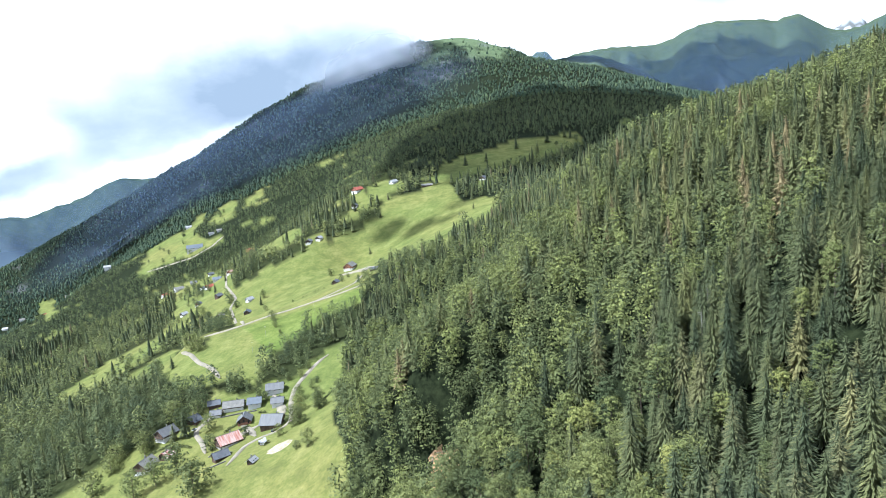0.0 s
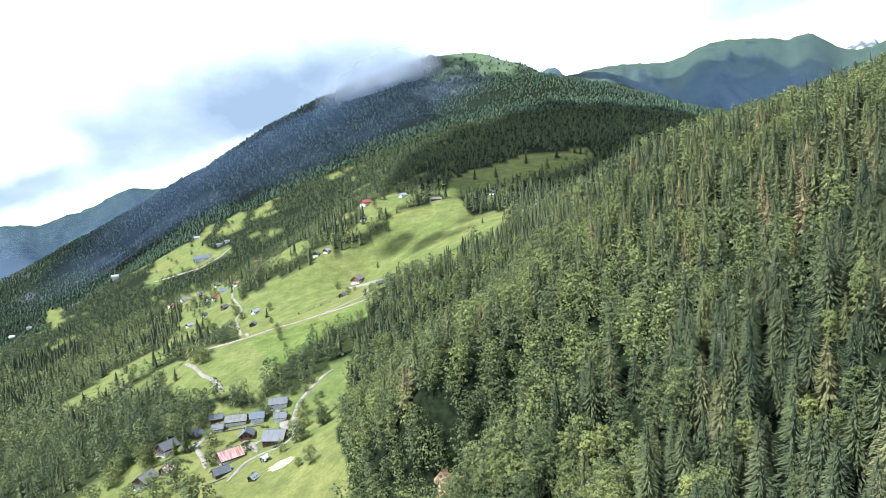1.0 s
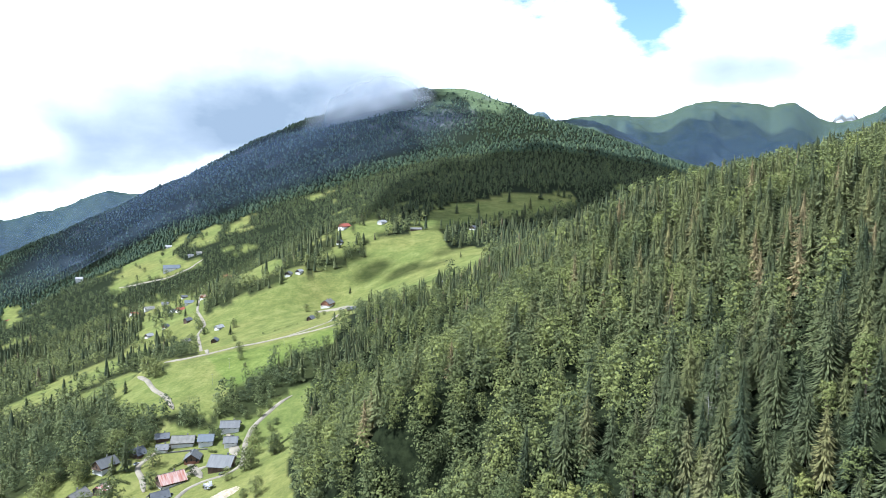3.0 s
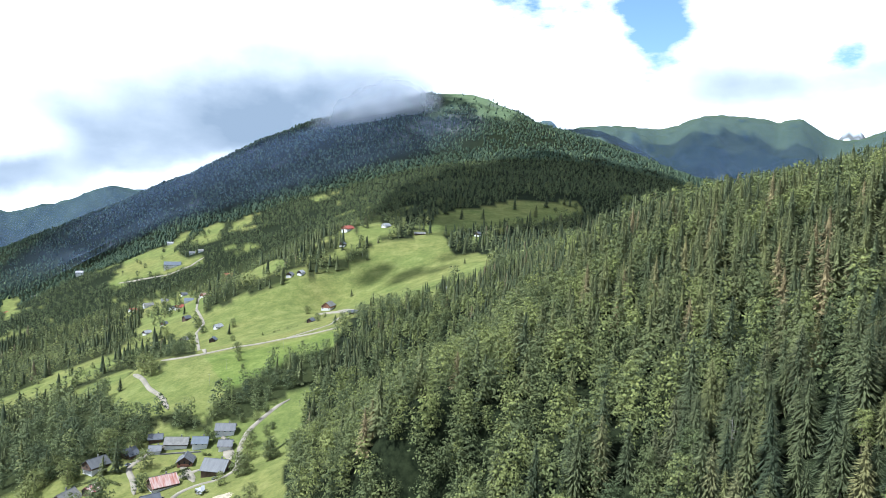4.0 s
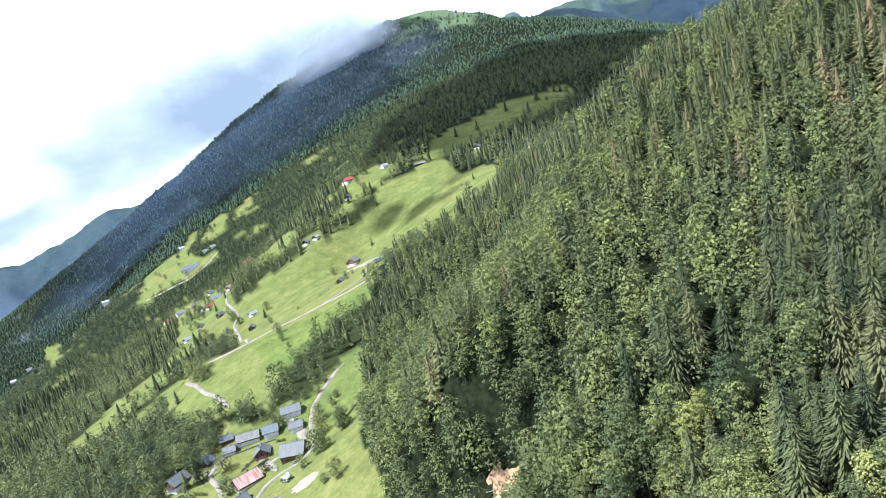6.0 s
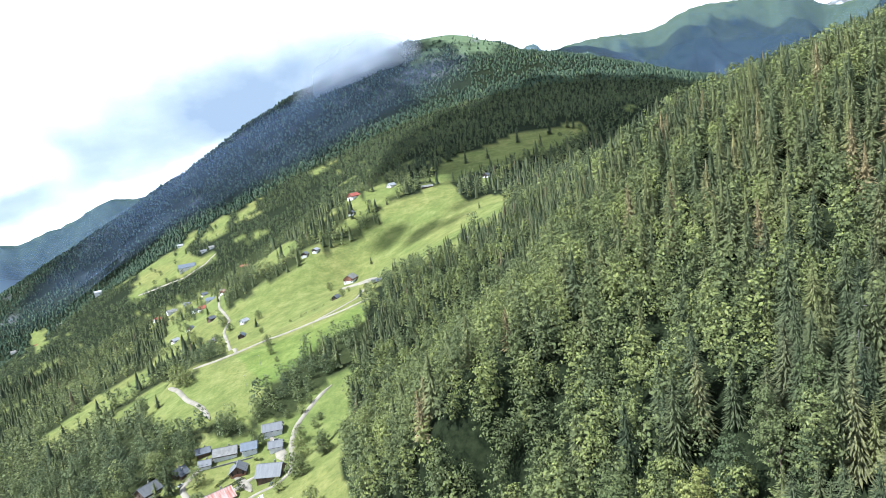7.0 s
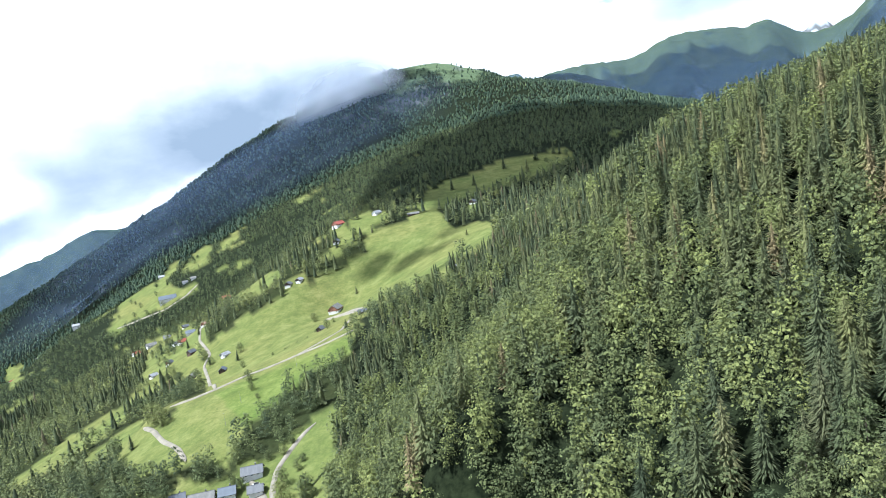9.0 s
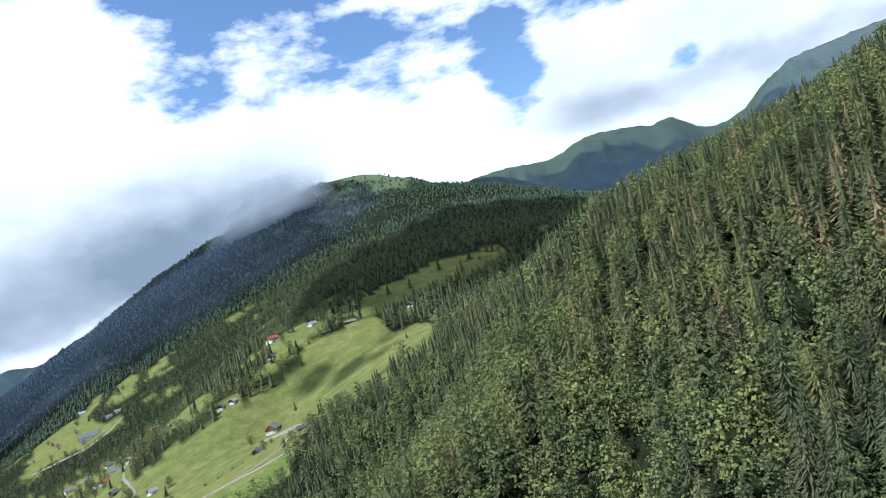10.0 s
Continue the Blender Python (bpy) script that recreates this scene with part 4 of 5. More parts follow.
def grow_hill():
    x, y = hill_woods()
    fringe = 0.9 * np.clip((580 - y) / 120, 0, 1) * np.clip((35 - x) / 40, 0, 1)
    fringe += 0.7 * np.exp(-((x - 18) ** 2 + (y - 192) ** 2) / 1500)
    fringe += 0.7 * np.exp(-((x + 2) ** 2 + (y - 245) ** 2) / 1600)
    fringe -= 0.5 * np.clip((x - 48) / 25, 0, 1) * np.clip((270 - y) / 50, 0, 1)
    leafy = leafy_share(x, y) + fringe + rng.uniform(-0.4, 0.4, x.size) > 0.1
    far = np.hypot(x - 20, y - 60)
    order = np.argsort(far)
    x, y, leafy, far = x[order], y[order], leafy[order], far[order]
    z = height(x, y)
    size = rng.uniform(0.70, 1.15, x.size)
    turn = rng.uniform(0, 6.28, x.size)
    tint = np.clip(rng.normal(0.42, 0.34, x.size), 0, 1)
    front = (x > -0.45 * y) & (x < 0.72 * y + 5)
    behind = behind_brow(x, y, z)
    front &= ~behind
    near_s = np.flatnonzero(~leafy & front)[:300]
    near_l = np.flatnonzero(leafy & front)[:290]
    for i in near_s:
        k = min(4, int(rng.randint(9) / 2))
        plant("spruce", spruce_hi[k], x[i], y[i], size[i], turn[i], "brownish green spruce heavy with cones on the wooded hill" if k == 4 else
              "tall dark green spruce with drooping boughs on the wooded hill", "spruce", "spruces on the wooded hill")
    for i in near_l:
        k = int(rng.randint(4))
        plant("broadleaf_tree", leafy_hi[k], x[i], y[i], size[i], turn[i], "light yellow-green leafy tree among the spruces of the hill" if k == 3 else
              "bright green leafy tree among the spruces of the hill", "tree", "leafy trees on the wooded hill")
    done = np.zeros(x.size, bool)
    done[near_s], done[near_l] = True, True
    rest = np.flatnonzero(~done)
    size = size * np.where(far > 380, 0.86, 1.0)
    for what, sel, lods, mat, label in (("spruce", ~leafy, (spruce_mid, spruce_low, spruce_tiny), M_SPRUCE, "dense dark green spruce wood covering the hillside"),
                                        ("broadleaf", leafy, (leafy_mid, leafy_low, leafy_tiny), M_LEAF, "bright green leafy trees mixed into the hillside wood")):
        mine = rest[sel[rest]]
        rows = np.c_[x, y, z, size, turn, rng.randint(0, 3, x.size)][mine]
        level = np.where(~front[mine] | behind[mine], 2, np.where(far[mine] < 380, 0, 1))
        for k, note in ((0, ""), (1, " farther up"), (2, " out to the side")):
            grove(what + "_wood", lods[k], rows[level == k], mat, label + note, "woodland", np.clip(tint[mine][level == k] + (0.2 if what == "broadleaf" else 0), 0, 1))


grow_hill()


def cleared(x, y):
    """False close to a house, in front of it, or on a lane."""
    ok = np.ones(x.shape, bool)
    for h in HOUSES:
        hx, hy = h[1]
        d = math.hypot(hx, hy)
        along = ((x - hx) * hx + (y - hy) * hy) / d
        across = np.abs((x - hx) * hy - (y - hy) * hx) / d
        ok &= ~((along > -45) & (along < 10) & (across < h[3] * 0.55 + 2))
    for key, pts in LANES.items():
        room = 12 if key == "upper_lane" else 7
        for (x0, y0), (x1, y1) in zip(pts, pts[1:]):
            n = (x1 - x0) ** 2 + (y1 - y0) ** 2
            t = np.clip(((x - x0) * (x1 - x0) + (y - y0) * (y1 - y0)) / n, 0, 1)
            ok &= np.hypot(x - x0 - t * (x1 - x0), y - y0 - t * (y1 - y0)) > room
    return ok


build_ground()


def grow_far():
    """Woods of the valley side and the mountain, with trees of less and less detail."""
    x1, y1 = (np.concatenate(p) for p in zip(scatter(-620, 40, 330, 720, 10.2), scatter(-1050, 460, 720, 1300, 11.2)))
    edge = np.interp(y1, [100, 300, 480, 560, 640, 700, 900], [-90, -90, -115, -118, -100, -25, 60])
    keep = ~open_land(x1, y1) & (x1 > -0.98 * y1 + 30) & ~glade(x1, y1) & ((x1 < edge + 14) | ((y1 > 720) & (x1 < 0.2 * y1 + 30))) & cleared(x1, y1)
    x1, y1 = x1[keep], y1[keep]
    x2, y2 = (np.concatenate(p) for p in zip(scatter(-1650, 800, 1300, 2000, 9.3), scatter(-2100, 1000, 2000, 3050, 12.4)))
    a = np.degrees(np.arctan2(x2, y2))
    h2 = height(x2, y2)
    keep = ~open_land(x2, y2) & (a > -38) & (a < 26) & ~glade(x2, y2) & ~((h2 + waves(x2, y2, 240, 15) * 22 > 470) & (x2 + waves(x2, y2, 240, 15) * 50 + waves(x2, y2, 80, 16) * 30 > -90) & (waves(x2, y2, 150, 14) + 0.5 * waves(x2, y2, 60, 13) + (h2 - 480) / 90 > 0.2))
    keep |= ~open_land(x2, y2) & (h2 > 480) & (np.abs(a) < 12) & (rng.uniform(0, 1, x2.size) < 0.10 - (h2 - 560) / 900)
    keep &= cleared(x2, y2)
    keep &= (waves(x2, y2, 210, 31) + waves(x2, y2, 70, 32) * 0.6 > -0.8)
    x2, y2 = x2[keep], y2[keep]
    for x, y, bias, name in ((x1, y1, 0.3, "valley_wood"), (x2, y2, -0.4, "mountain_wood")):
        bias = bias - 0.5 * np.clip((850 - y) / 200, 0, 1) - 0.5 * np.clip((2450 - y) / 400, 0, 1)
        leafy = leafy_share(x * 0.6, y * 0.6) + rng.uniform(-0.5, 0.5, x.size) > bias
        rows = np.c_[x, y, height(x, y), np.clip(np.exp(rng.normal(-0.3, 0.25, x.size)), 0.4, 1.25) * (1.0 if name == "valley_wood" else 0.85), rng.uniform(0, 6.28, x.size), rng.randint(0, 3, x.size)]
        tint = np.clip(rng.normal(0.45, 0.27 if name == "valley_wood" else 0.2, x.size), 0, 1)
        close = np.hypot(x, y) < (760 if name == "valley_wood" else 1900)
        kinds = (spruce_valley, leafy_valley), (spruce_slope, leafy_slope), (spruce_dot, leafy_dot)
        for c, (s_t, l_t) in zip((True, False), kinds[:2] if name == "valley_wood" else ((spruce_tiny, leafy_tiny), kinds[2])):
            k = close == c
            # the farthest mountain trees carry haze blue in their leaf colour
            m1, m2 = (M_SPRUCE, M_VALLEY) if c or name == "valley_wood" else (M_FAR_HAZED, M_FAR_HAZED)
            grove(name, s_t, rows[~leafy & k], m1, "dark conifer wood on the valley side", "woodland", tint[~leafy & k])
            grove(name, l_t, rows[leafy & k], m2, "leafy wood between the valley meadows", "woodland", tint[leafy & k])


grow_far()

# single trees of the village, the hamlet and the meadows: x, y, size
LEAFY_SPOTS = [
    (-195, 404, 1.5), (-168, 365, 1.9), (-205, 395, 1.2), (-223, 471, 1.2), (-232, 482, 1.0), (-233, 441, 1.1), (-252, 462, 0.9), (-250, 451, 0.8),
    (-121, 419, 1.0), (-106, 433, 1.0), (-254, 443, 1.2), (-217, 389, 1.2),
    (-255, 410, 1.35), (-253, 432, 1.1), (-256, 455, 0.95), (-240, 451, 0.8),
    (-230, 444, 0.8), (-189, 449, 0.95), (-179, 422, 0.9), (-211, 459, 1.3), (-218, 463, 1.2), (-226, 469, 1.0), (-205, 472, 1.0),
    (-124, 447, 0.95), (-116, 416, 0.85), (-122, 434, 0.7), (-128, 408, 0.6), (-99, 366, 0.8), (-107, 371, 0.45), (-121, 479, 0.5),
    (-134, 502, 0.5), (-119, 487, 0.45), (-130, 512, 0.45), (-144, 501, 0.5), (-107, 434, 0.85), (-128, 467, 0.8)]
MORE_LEAFY = [
    (-156, 478, 0.6), (-203, 480, 1.0), (-162, 484, 0.5), (-158, 433, 0.5), (-193, 646, 0.8), (-184, 620, 0.55), (-174, 599, 0.35),
    (-268, 624, 1.5), (-345, 785, 1.4), (-373, 820, 1.2), (-257, 613, 1.2), (-314, 812, 1.0), (-339, 857, 1.0), (-307, 872, 0.9),
    (-268, 868, 0.8), (-246, 799, 0.6), (-325, 909, 0.8), (-357, 885, 1.1), (-361, 869, 1.1), (-184, 905, 0.9), (-147, 782, 0.7),
    (-113, 735, 0.6), (-146, 820, 0.5), (-28, 1365, 1.2), (238, 1368, 0.9), (195, 1345, 0.7), (78, 1137, 0.8), (54, 1105, 1.0), (69, 1140, 1.0)]
SPRUCE_SPOTS = [
    (-205, 446, 1.1), (-213, 445, 0.9), (-278, 600, 0.7), (-263, 839, 0.8), (-116, 714, 0.6), (-135, 958, 0.6), (117, 1342, 0.9),
    (152, 1296, 0.95), (180, 1365, 1.0), (15, 1251, 0.9), (54, 1262, 0.85), (-14, 1287, 1.1), (13, 1347, 1.1), (1, 1347, 1.0),
    (219, 1390, 0.8), (229, 1382, 0.9), (17, 947, 0.6), (-10, 773, 0.8), (-7, 735, 0.5), (-125, 1041, 0.8)]


def lone_trees():
    leafy = [tree_kind(leafy_crown(s + 50, t * 0.62, w * 1.12, 40, 20, 0.42, 0.1, 90, 0.4), stem(t * 0.55, 0.26, 0.3, 6, limbs), M_LEAF, k) for s, t, w, k in LEAFY_SIZES[:3]]
    small = [tree_kind(leafy_crown(s + 80, t * 0.64, w * 1.15, 20, 9, 0.75, 0.12, 34, 0.3), stem(t * 0.55, 0.26), M_VALLEY, k * 0.8) for s, t, w, k in LEAFY_SIZES[:3]]
    fir = [tree_kind(spruce_crown(s + 50, t * 0.75, w * 0.85, 20, 11, True, 0.16, 7), stem(t * 0.7, 0.24), M_SPRUCE, k) for s, t, w, k in SPRUCE_SIZES[:3]]
    for i, (x, y, s) in enumerate(LEAFY_SPOTS + MORE_LEAFY):
        near = y < 560
        plant("orchard_tree" if near else "meadow_tree", leafy[i % 3], x, y, s * 1.1, i * 1.7, "round leafy tree standing between the village houses" if near else
              "round leafy tree standing alone on the meadow", "tree", "leafy trees of the village" if near else "trees on the meadows")
    for i, (x, y, s) in enumerate(SPRUCE_SPOTS):
        plant("young_spruce", fir[i % 3], x, y, s * (1.55 if y > 1200 else 1.0), i * 2.1, "single dark spruce standing on open grass", "spruce", "single spruces")
    # gardens of the hamlet and the fringe of the terraces
    g = np.random.RandomState(77)
    for area, count, big in (("hamlet", 60, 1.0), ("grey_meadow", 14, 0.9), ("strip_c", 6, 0.8), ("red_meadow", 12, 0.9), ("patch_b", 6, 1.0), ("strip_b", 4, 1.0)):
        poly = np.array(MEADOWS[area], float)
        got = 0
        while got < count:
            x, y = g.uniform(poly.min(0), poly.max(0))
            if inside(MEADOWS[area], np.array([x]), np.array([y]))[0] and min(math.hypot(x - h[1][0], y - h[1][1]) for h in HOUSES) > 12:
                k = g.randint(4)
                kind = fir[g.randint(3)] if k == 0 else small[g.randint(3)]
                plant("garden_tree" if k else "garden_spruce", kind, x, y, big * g.uniform(0.6, 1.15), g.uniform(0, 6), "leafy tree in the scattered hamlet" if k
                      else "dark spruce in the scattered hamlet", "tree" if k else "spruce", "trees of the hamlet")
                got += 1


# ---- lanes ----


def lane(name, pts, wide, material, label, lift=0.22):
    """A gravel strip laid over the land along a line."""
    p = np.array(pts, float)
    step = np.r_[0, np.cumsum(np.hypot(*np.diff(p, axis=0).T))]
    s = np.arange(0, step[-1], 2.5)
    x, y = np.interp(s, step, p[:, 0]), np.interp(s, step, p[:, 1])
    for _ in range(3):
        x[1:-1], y[1:-1] = (x[:-2] + 2 * x[1:-1] + x[2:]) / 4, (y[:-2] + 2 * y[1:-1] + y[2:]) / 4
    dx, dy = np.gradient(x), np.gradient(y)
    n = np.hypot(dx, dy)
    w = wide * (1 + 0.1 * waves(x, y, 14, 33)) * np.clip(np.minimum(s + 3, s[-1] - s + 3) / 12, 0.25, 1)
    rows = []
    for f, rise in ((-0.62, -1.1), (-0.5, 0.0), (0.0, 0.08), (0.5, 0.0), (0.62, -1.1)):
        px, py = x - dy / n * w * f, y + dx / n * w * f
        rows.append(np.c_[px, py, height(px, py) + lift + np.hypot(px, py) * 0.0003 + rise])
    v = np.concatenate(rows)
    m = len(x)
    i = np.arange(m - 1)
    q = np.concatenate([np.stack([b * m + i, b * m + i + 1, (b + 1) * m + i + 1, (b + 1) * m + i], -1)[:, ::-1] for b in range(4)])
    me = quad_mesh(name, v, q, True)
    me.materials.append(material)
    return tagged(new(name, me), label, "lane", kind="structure")


LANE_WIDTH = {"village_lane": 3.4, "main_road": 4.2, "farm_lane": 3.4, "farm_yard": 15.0, "upper_yard": 6.0, "barn_yard": 5.0, "barn_lane": 4.5, "upper_lane": 3.4, "hamlet_lane": 3.2, "far_road": 5.0}
for key, pts in LANES.items():
    lane("road" if "road" in key else "lane", pts, LANE_WIDTH.get(key, 3.2), M_ROAD, "pale gravel lane winding across the meadow")

# ---- houses ----


def box(bm, x0, x1, y0, y1, z0, z1):
    v = [bm.verts.new((x, y, z)) for z in (z0, z1) for x, y in ((x0, y0), (x1, y0), (x1, y1), (x0, y1))]
    for f in ((3, 2, 1, 0), (4, 5, 6, 7), (0, 1, 5, 4), (1, 2, 6, 5), (2, 3, 7, 6), (3, 0, 4, 7)):
        bm.faces.new([v[i] for i in f])


def chalet(name, at, turn, long, wide, high, roof_mat, wall_mat, base_mat, label, pitch=0.72, category="house", windows=True):
    """Gable house: the ridge runs along x; stone or rendered base, timber above, wide eaves."""
    x, y = at
    ob = new(name)
    lx, ly = long / 2, wide / 2
    c, s = math.cos(radians(turn)), math.sin(radians(turn))
    lows = [ground_at(x + a * c - b * s, y + a * s + b * c) for a in (-lx, lx) for b in (-ly, ly)]
    z = sum(lows) / 4 + 0.2
    ob.matrix_basis = pose(x, y, z, 0, 0, turn)
    high *= 0.62
    rise = wide / 2 * pitch
    low = min(lows) - z - 0.8
    bm = bmesh.new()
    box(bm, -lx, lx, -ly, ly, low, high * 0.45)
    part("base_wall", bm, base_mat, ob)
    bm = bmesh.new()
    e, t, b = 0.06, high, high * 0.45
    v = [bm.verts.new(p) for p in ((-lx - e, -ly - e, b), (lx + e, -ly - e, b), (lx + e, ly + e, b), (-lx - e, ly + e, b),
                                   (-lx - e, -ly - e, t), (lx + e, -ly - e, t), (lx + e, ly + e, t), (-lx - e, ly + e, t),
                                   (-lx - e, 0, t + rise), (lx + e, 0, t + rise))]
    for f in ((3, 2, 1, 0), (0, 1, 5, 4), (2, 3, 7, 6), (1, 2, 6, 9, 5), (3, 0, 4, 8, 7), (4, 5, 9, 8), (6, 7, 8, 9)):
        bm.faces.new([v[i] for i in f])
    part("upper_wall", bm, wall_mat, ob)
    over, th = 0.9, 0.22
    for side in (-1, 1):
        bm = bmesh.new()
        y1 = side * (ly + over)
        z1 = t - over * pitch
        pts = [(-lx - over, 0, t + rise), (lx + over, 0, t + rise), (lx + over, y1, z1), (-lx - over, y1, z1)]
        lo = [bm.verts.new((px, py, pz + 0.02)) for px, py, pz in pts]
        hi = [bm.verts.new((px, py, pz + th)) for px, py, pz in pts]
        order = (0, 1, 2, 3) if side < 0 else (3, 2, 1, 0)
        bm.faces.new([hi[i] for i in reversed(order)])
        bm.faces.new([lo[i] for i in order])
        for i in range(4):
            j = (i + 1) % 4
            bm.faces.new([lo[i], lo[j], hi[j], hi[i]] if side > 0 else [lo[j], lo[i], hi[i], hi[j]])
        bmesh.ops.recalc_face_normals(bm, faces=bm.faces[:])
        part("roof_slope", bm, roof_mat, ob)
    if windows:
        bm = bmesh.new()
        box(bm, lx * 0.3, lx * 0.3 + 0.7, ly * 0.25, ly * 0.25 + 0.7, t, t + rise + 1.1)
        part("chimney", bm, M_STONE, ob)
        for gx in (-1, 1):
            for gy, gz in ((-0.5, 0.62), (0.0, 0.62), (0.5, 0.62), (-0.45, 0.15), (0.45, 0.15)):
                w = part("window", bmesh_window(), M_GLASS, ob)
                w.matrix_local = pose(gx * (lx + 0.08), gy * wide * 0.75, high * gz, 0, 0, 90 if gx > 0 else -90)
        for gy in (-1, 1):
            for k in range(max(2, int(long / 3.5))):
                gx = (k + 0.5) / max(2, int(long / 3.5)) - 0.5
                w = part("window", bmesh_window(), M_GLASS, ob)
                w.matrix_local = pose(gx * long * 0.9, gy * (ly + 0.08), high * 0.6, 0, 0, 180 if gy > 0 else 0)
    if y < 560 and windows:
        bm = bmesh.new()
        box(bm, lx + 0.02, lx + 0.12, -0.55, 0.55, -0.1, 1.95)
        part("door", bm, M_WOOD, ob)
        bm = bmesh.new()
        box(bm, -lx - over, lx + over, -0.16, 0.16, t + rise + th - 0.03, t + rise + th + 0.08)
        part("ridge_cap", bm, M_DARKSLATE, ob)
        if name in ("chalet", "farmhouse", "house"):
            bal = bmesh.new()
            box(bal, -lx - 1.25, -lx - 0.06, -ly * 0.85, ly * 0.85, high * 0.42, high * 0.5)
            bal = part("balcony", bal, M_WOOD, ob)
            bm = bmesh.new()
            box(bm, -lx - 1.25, -lx - 1.15, -ly * 0.85, ly * 0.85, high * 0.5 + 0.75, high * 0.5 + 0.9)
            part("rail", bm, M_WOOD, bal)
            for k in range(9):
                bm = bmesh.new()
                yy = -ly * 0.85 + ly * 1.7 * k / 8
                box(bm, -lx - 1.23, -lx - 1.17, yy - 0.04, yy + 0.04, high * 0.5, high * 0.5 + 0.75)
                part("baluster", bm, M_WOOD, bal)
    return tagged(ob, label, category)


def bmesh_window():
    bm = bmesh.new()
    box(bm, -0.5, 0.5, -0.05, 0.05, 0, 1.25)
    return bm


for name, at, turn, long, wide, high, roof, wall, base, label in HOUSES:
    chalet(name, at, turn, long, wide, high, roof, wall, base, label)

lone_trees()

# ---- clouds that shade the far slopes ----


def cloud(centre, rx, ry, rz, seed, turn=0.0, thick=M_CLOUD):
    """A lumpy, flat-bottomed cloud."""
    u, v = np.meshgrid(np.linspace(0, 2 * math.pi, 161)[:-1], np.linspace(0.02, math.pi - 0.02, 40), indexing="ij")
    d = np.stack([np.sin(v) * np.cos(u), np.sin(v) * np.sin(u), np.cos(v)], -1)
    p = d * (rx, ry, rz)
    k = 1 + 0.17 * waves(p[..., 0], p[..., 1] + p[..., 2], rx * 0.55, seed) + 0.11 * waves(p[..., 0], p[..., 1] - p[..., 2], rx * 0.16, seed + 1) + 0.06 * waves(p[..., 0], p[..., 1], rx * 0.06, seed + 2)
    p = p * k[..., None]
    p[..., 2] = np.where(p[..., 2] < 0, p[..., 2] * 0.35, p[..., 2])
    ct, st = math.cos(radians(turn)), math.sin(radians(turn))
    p = np.stack([p[..., 0] * ct - p[..., 1] * st, p[..., 0] * st + p[..., 1] * ct, p[..., 2]], -1)
    n, m = u.shape
    i, j = np.meshgrid(np.arange(n), np.arange(m - 1), indexing="ij")
    q = np.stack([i * m + j, i * m + j + 1, ((i + 1) % n) * m + j + 1, ((i + 1) % n) * m + j], -1).reshape(-1, 4)
    me = quad_mesh("cloud", (p + np.array(centre)).reshape(-1, 3), q, True)
    me.materials.append(thick)
    return tagged(new("cloud", me), "white cumulus cloud drifting over the mountain", "cloud", "clouds over the mountain", kind="structure")


def shade_from(x, y, up):
    """Where a cloud stands whose shade falls on the place x, y of the land."""
    z = ground_at(x, y)
    p = Vector((x, y, z)) + sun_way * ((up - z) / sun_way.z)
    return tuple(p)


cloud(shade_from(-870, 2570, 2400), 1010, 640, 150, 51, 0, M_VEILCLOUD)
cloud(shade_from(265, 1530, 2400), 520, 385, 90, 53, 24, M_DENSECLOUD)
cloud(shade_from(1370, 3380, 2400), 900, 400, 90, 54, -22, M_VEILCLOUD)
for x, y, rx, ry, turn, seed in ((-108, 998, 38, 22, 38, 55), (-62, 962, 34, 20, 28, 57), (-22, 948, 26, 15, 12, 58), (-142, 1036, 24, 15, 30, 59), (4, 1010, 36, 20, 40, 60), (-18, 800, 22, 12, 20, 61)):
    cloud(shade_from(x, y, 2400), rx, ry, 10, seed, turn, M_DENSECLOUD if seed < 58 else M_CLOUD)

# ---- the landslip and the rubble heap ----


def mound(name, x0, y0, rx, ry, up, material, label, category, seed, n=26):
    """A rough sheet of loose ground that swells out of the slope."""
    u, v = np.meshgrid(np.linspace(-1, 1, n), np.linspace(-1, 1, n), indexing="ij")
    x, y = x0 + u * rx, y0 + v * ry
    r = np.sqrt(u * u + v * v) + 0.16 * waves(u * 40, v * 40, 40, seed) + 0.14 * waves(u * 40, v * 40, 14, seed + 3)
    z = height(x, y) + up * np.clip(1 - r, -0.5, 1) * (1 + 0.35 * waves(x, y, rx * 0.5, seed + 1)) - 0.05
    i, j = np.meshgrid(np.arange(n - 1), np.arange(n - 1), indexing="ij")
    q = np.stack([i * n + j, (i + 1) * n + j, (i + 1) * n + j + 1, i * n + j + 1], -1).reshape(-1, 4)
    me = quad_mesh(name, np.stack([x, y, z], -1).reshape(-1, 3), q, True)
    me.materials.append(material)
    return tagged(new(name, me), label, category)


mound("landslip", -19, 279, 9, 10, 0.9, M_EARTH, "bare orange-brown earth slip on the wooded slope", "earth", 71)
mound("rubble_heap", -122, 386, 8, 6.5, 1.8, M_RUBBLE, "pale heap of sand and rubble beside the barn", "rubble", 73)


def log_pile():
    g = np.random.RandomState(5)
    for k in range(7):
        x, y = -19 + g.uniform(-7, 8), 281 + g.uniform(-6, 7)
        me = quad_mesh("fallen_trunk", *stem(g.uniform(7, 12), 0.22, 0.2, 6))
        me.materials.append(M_DEAD)
        ob = new("fallen_trunk", me)
        ob.matrix_basis = Matrix.LocRotScale((x, y, ground_at(x, y) + 1.2), Euler((radians(g.uniform(62, 84)), 0, g.uniform(-0.8, 0.8))), None)
        tagged(ob, "bare grey fallen trunk lying on the earth slip", "log", "fallen trunks on the slip")


log_pile()


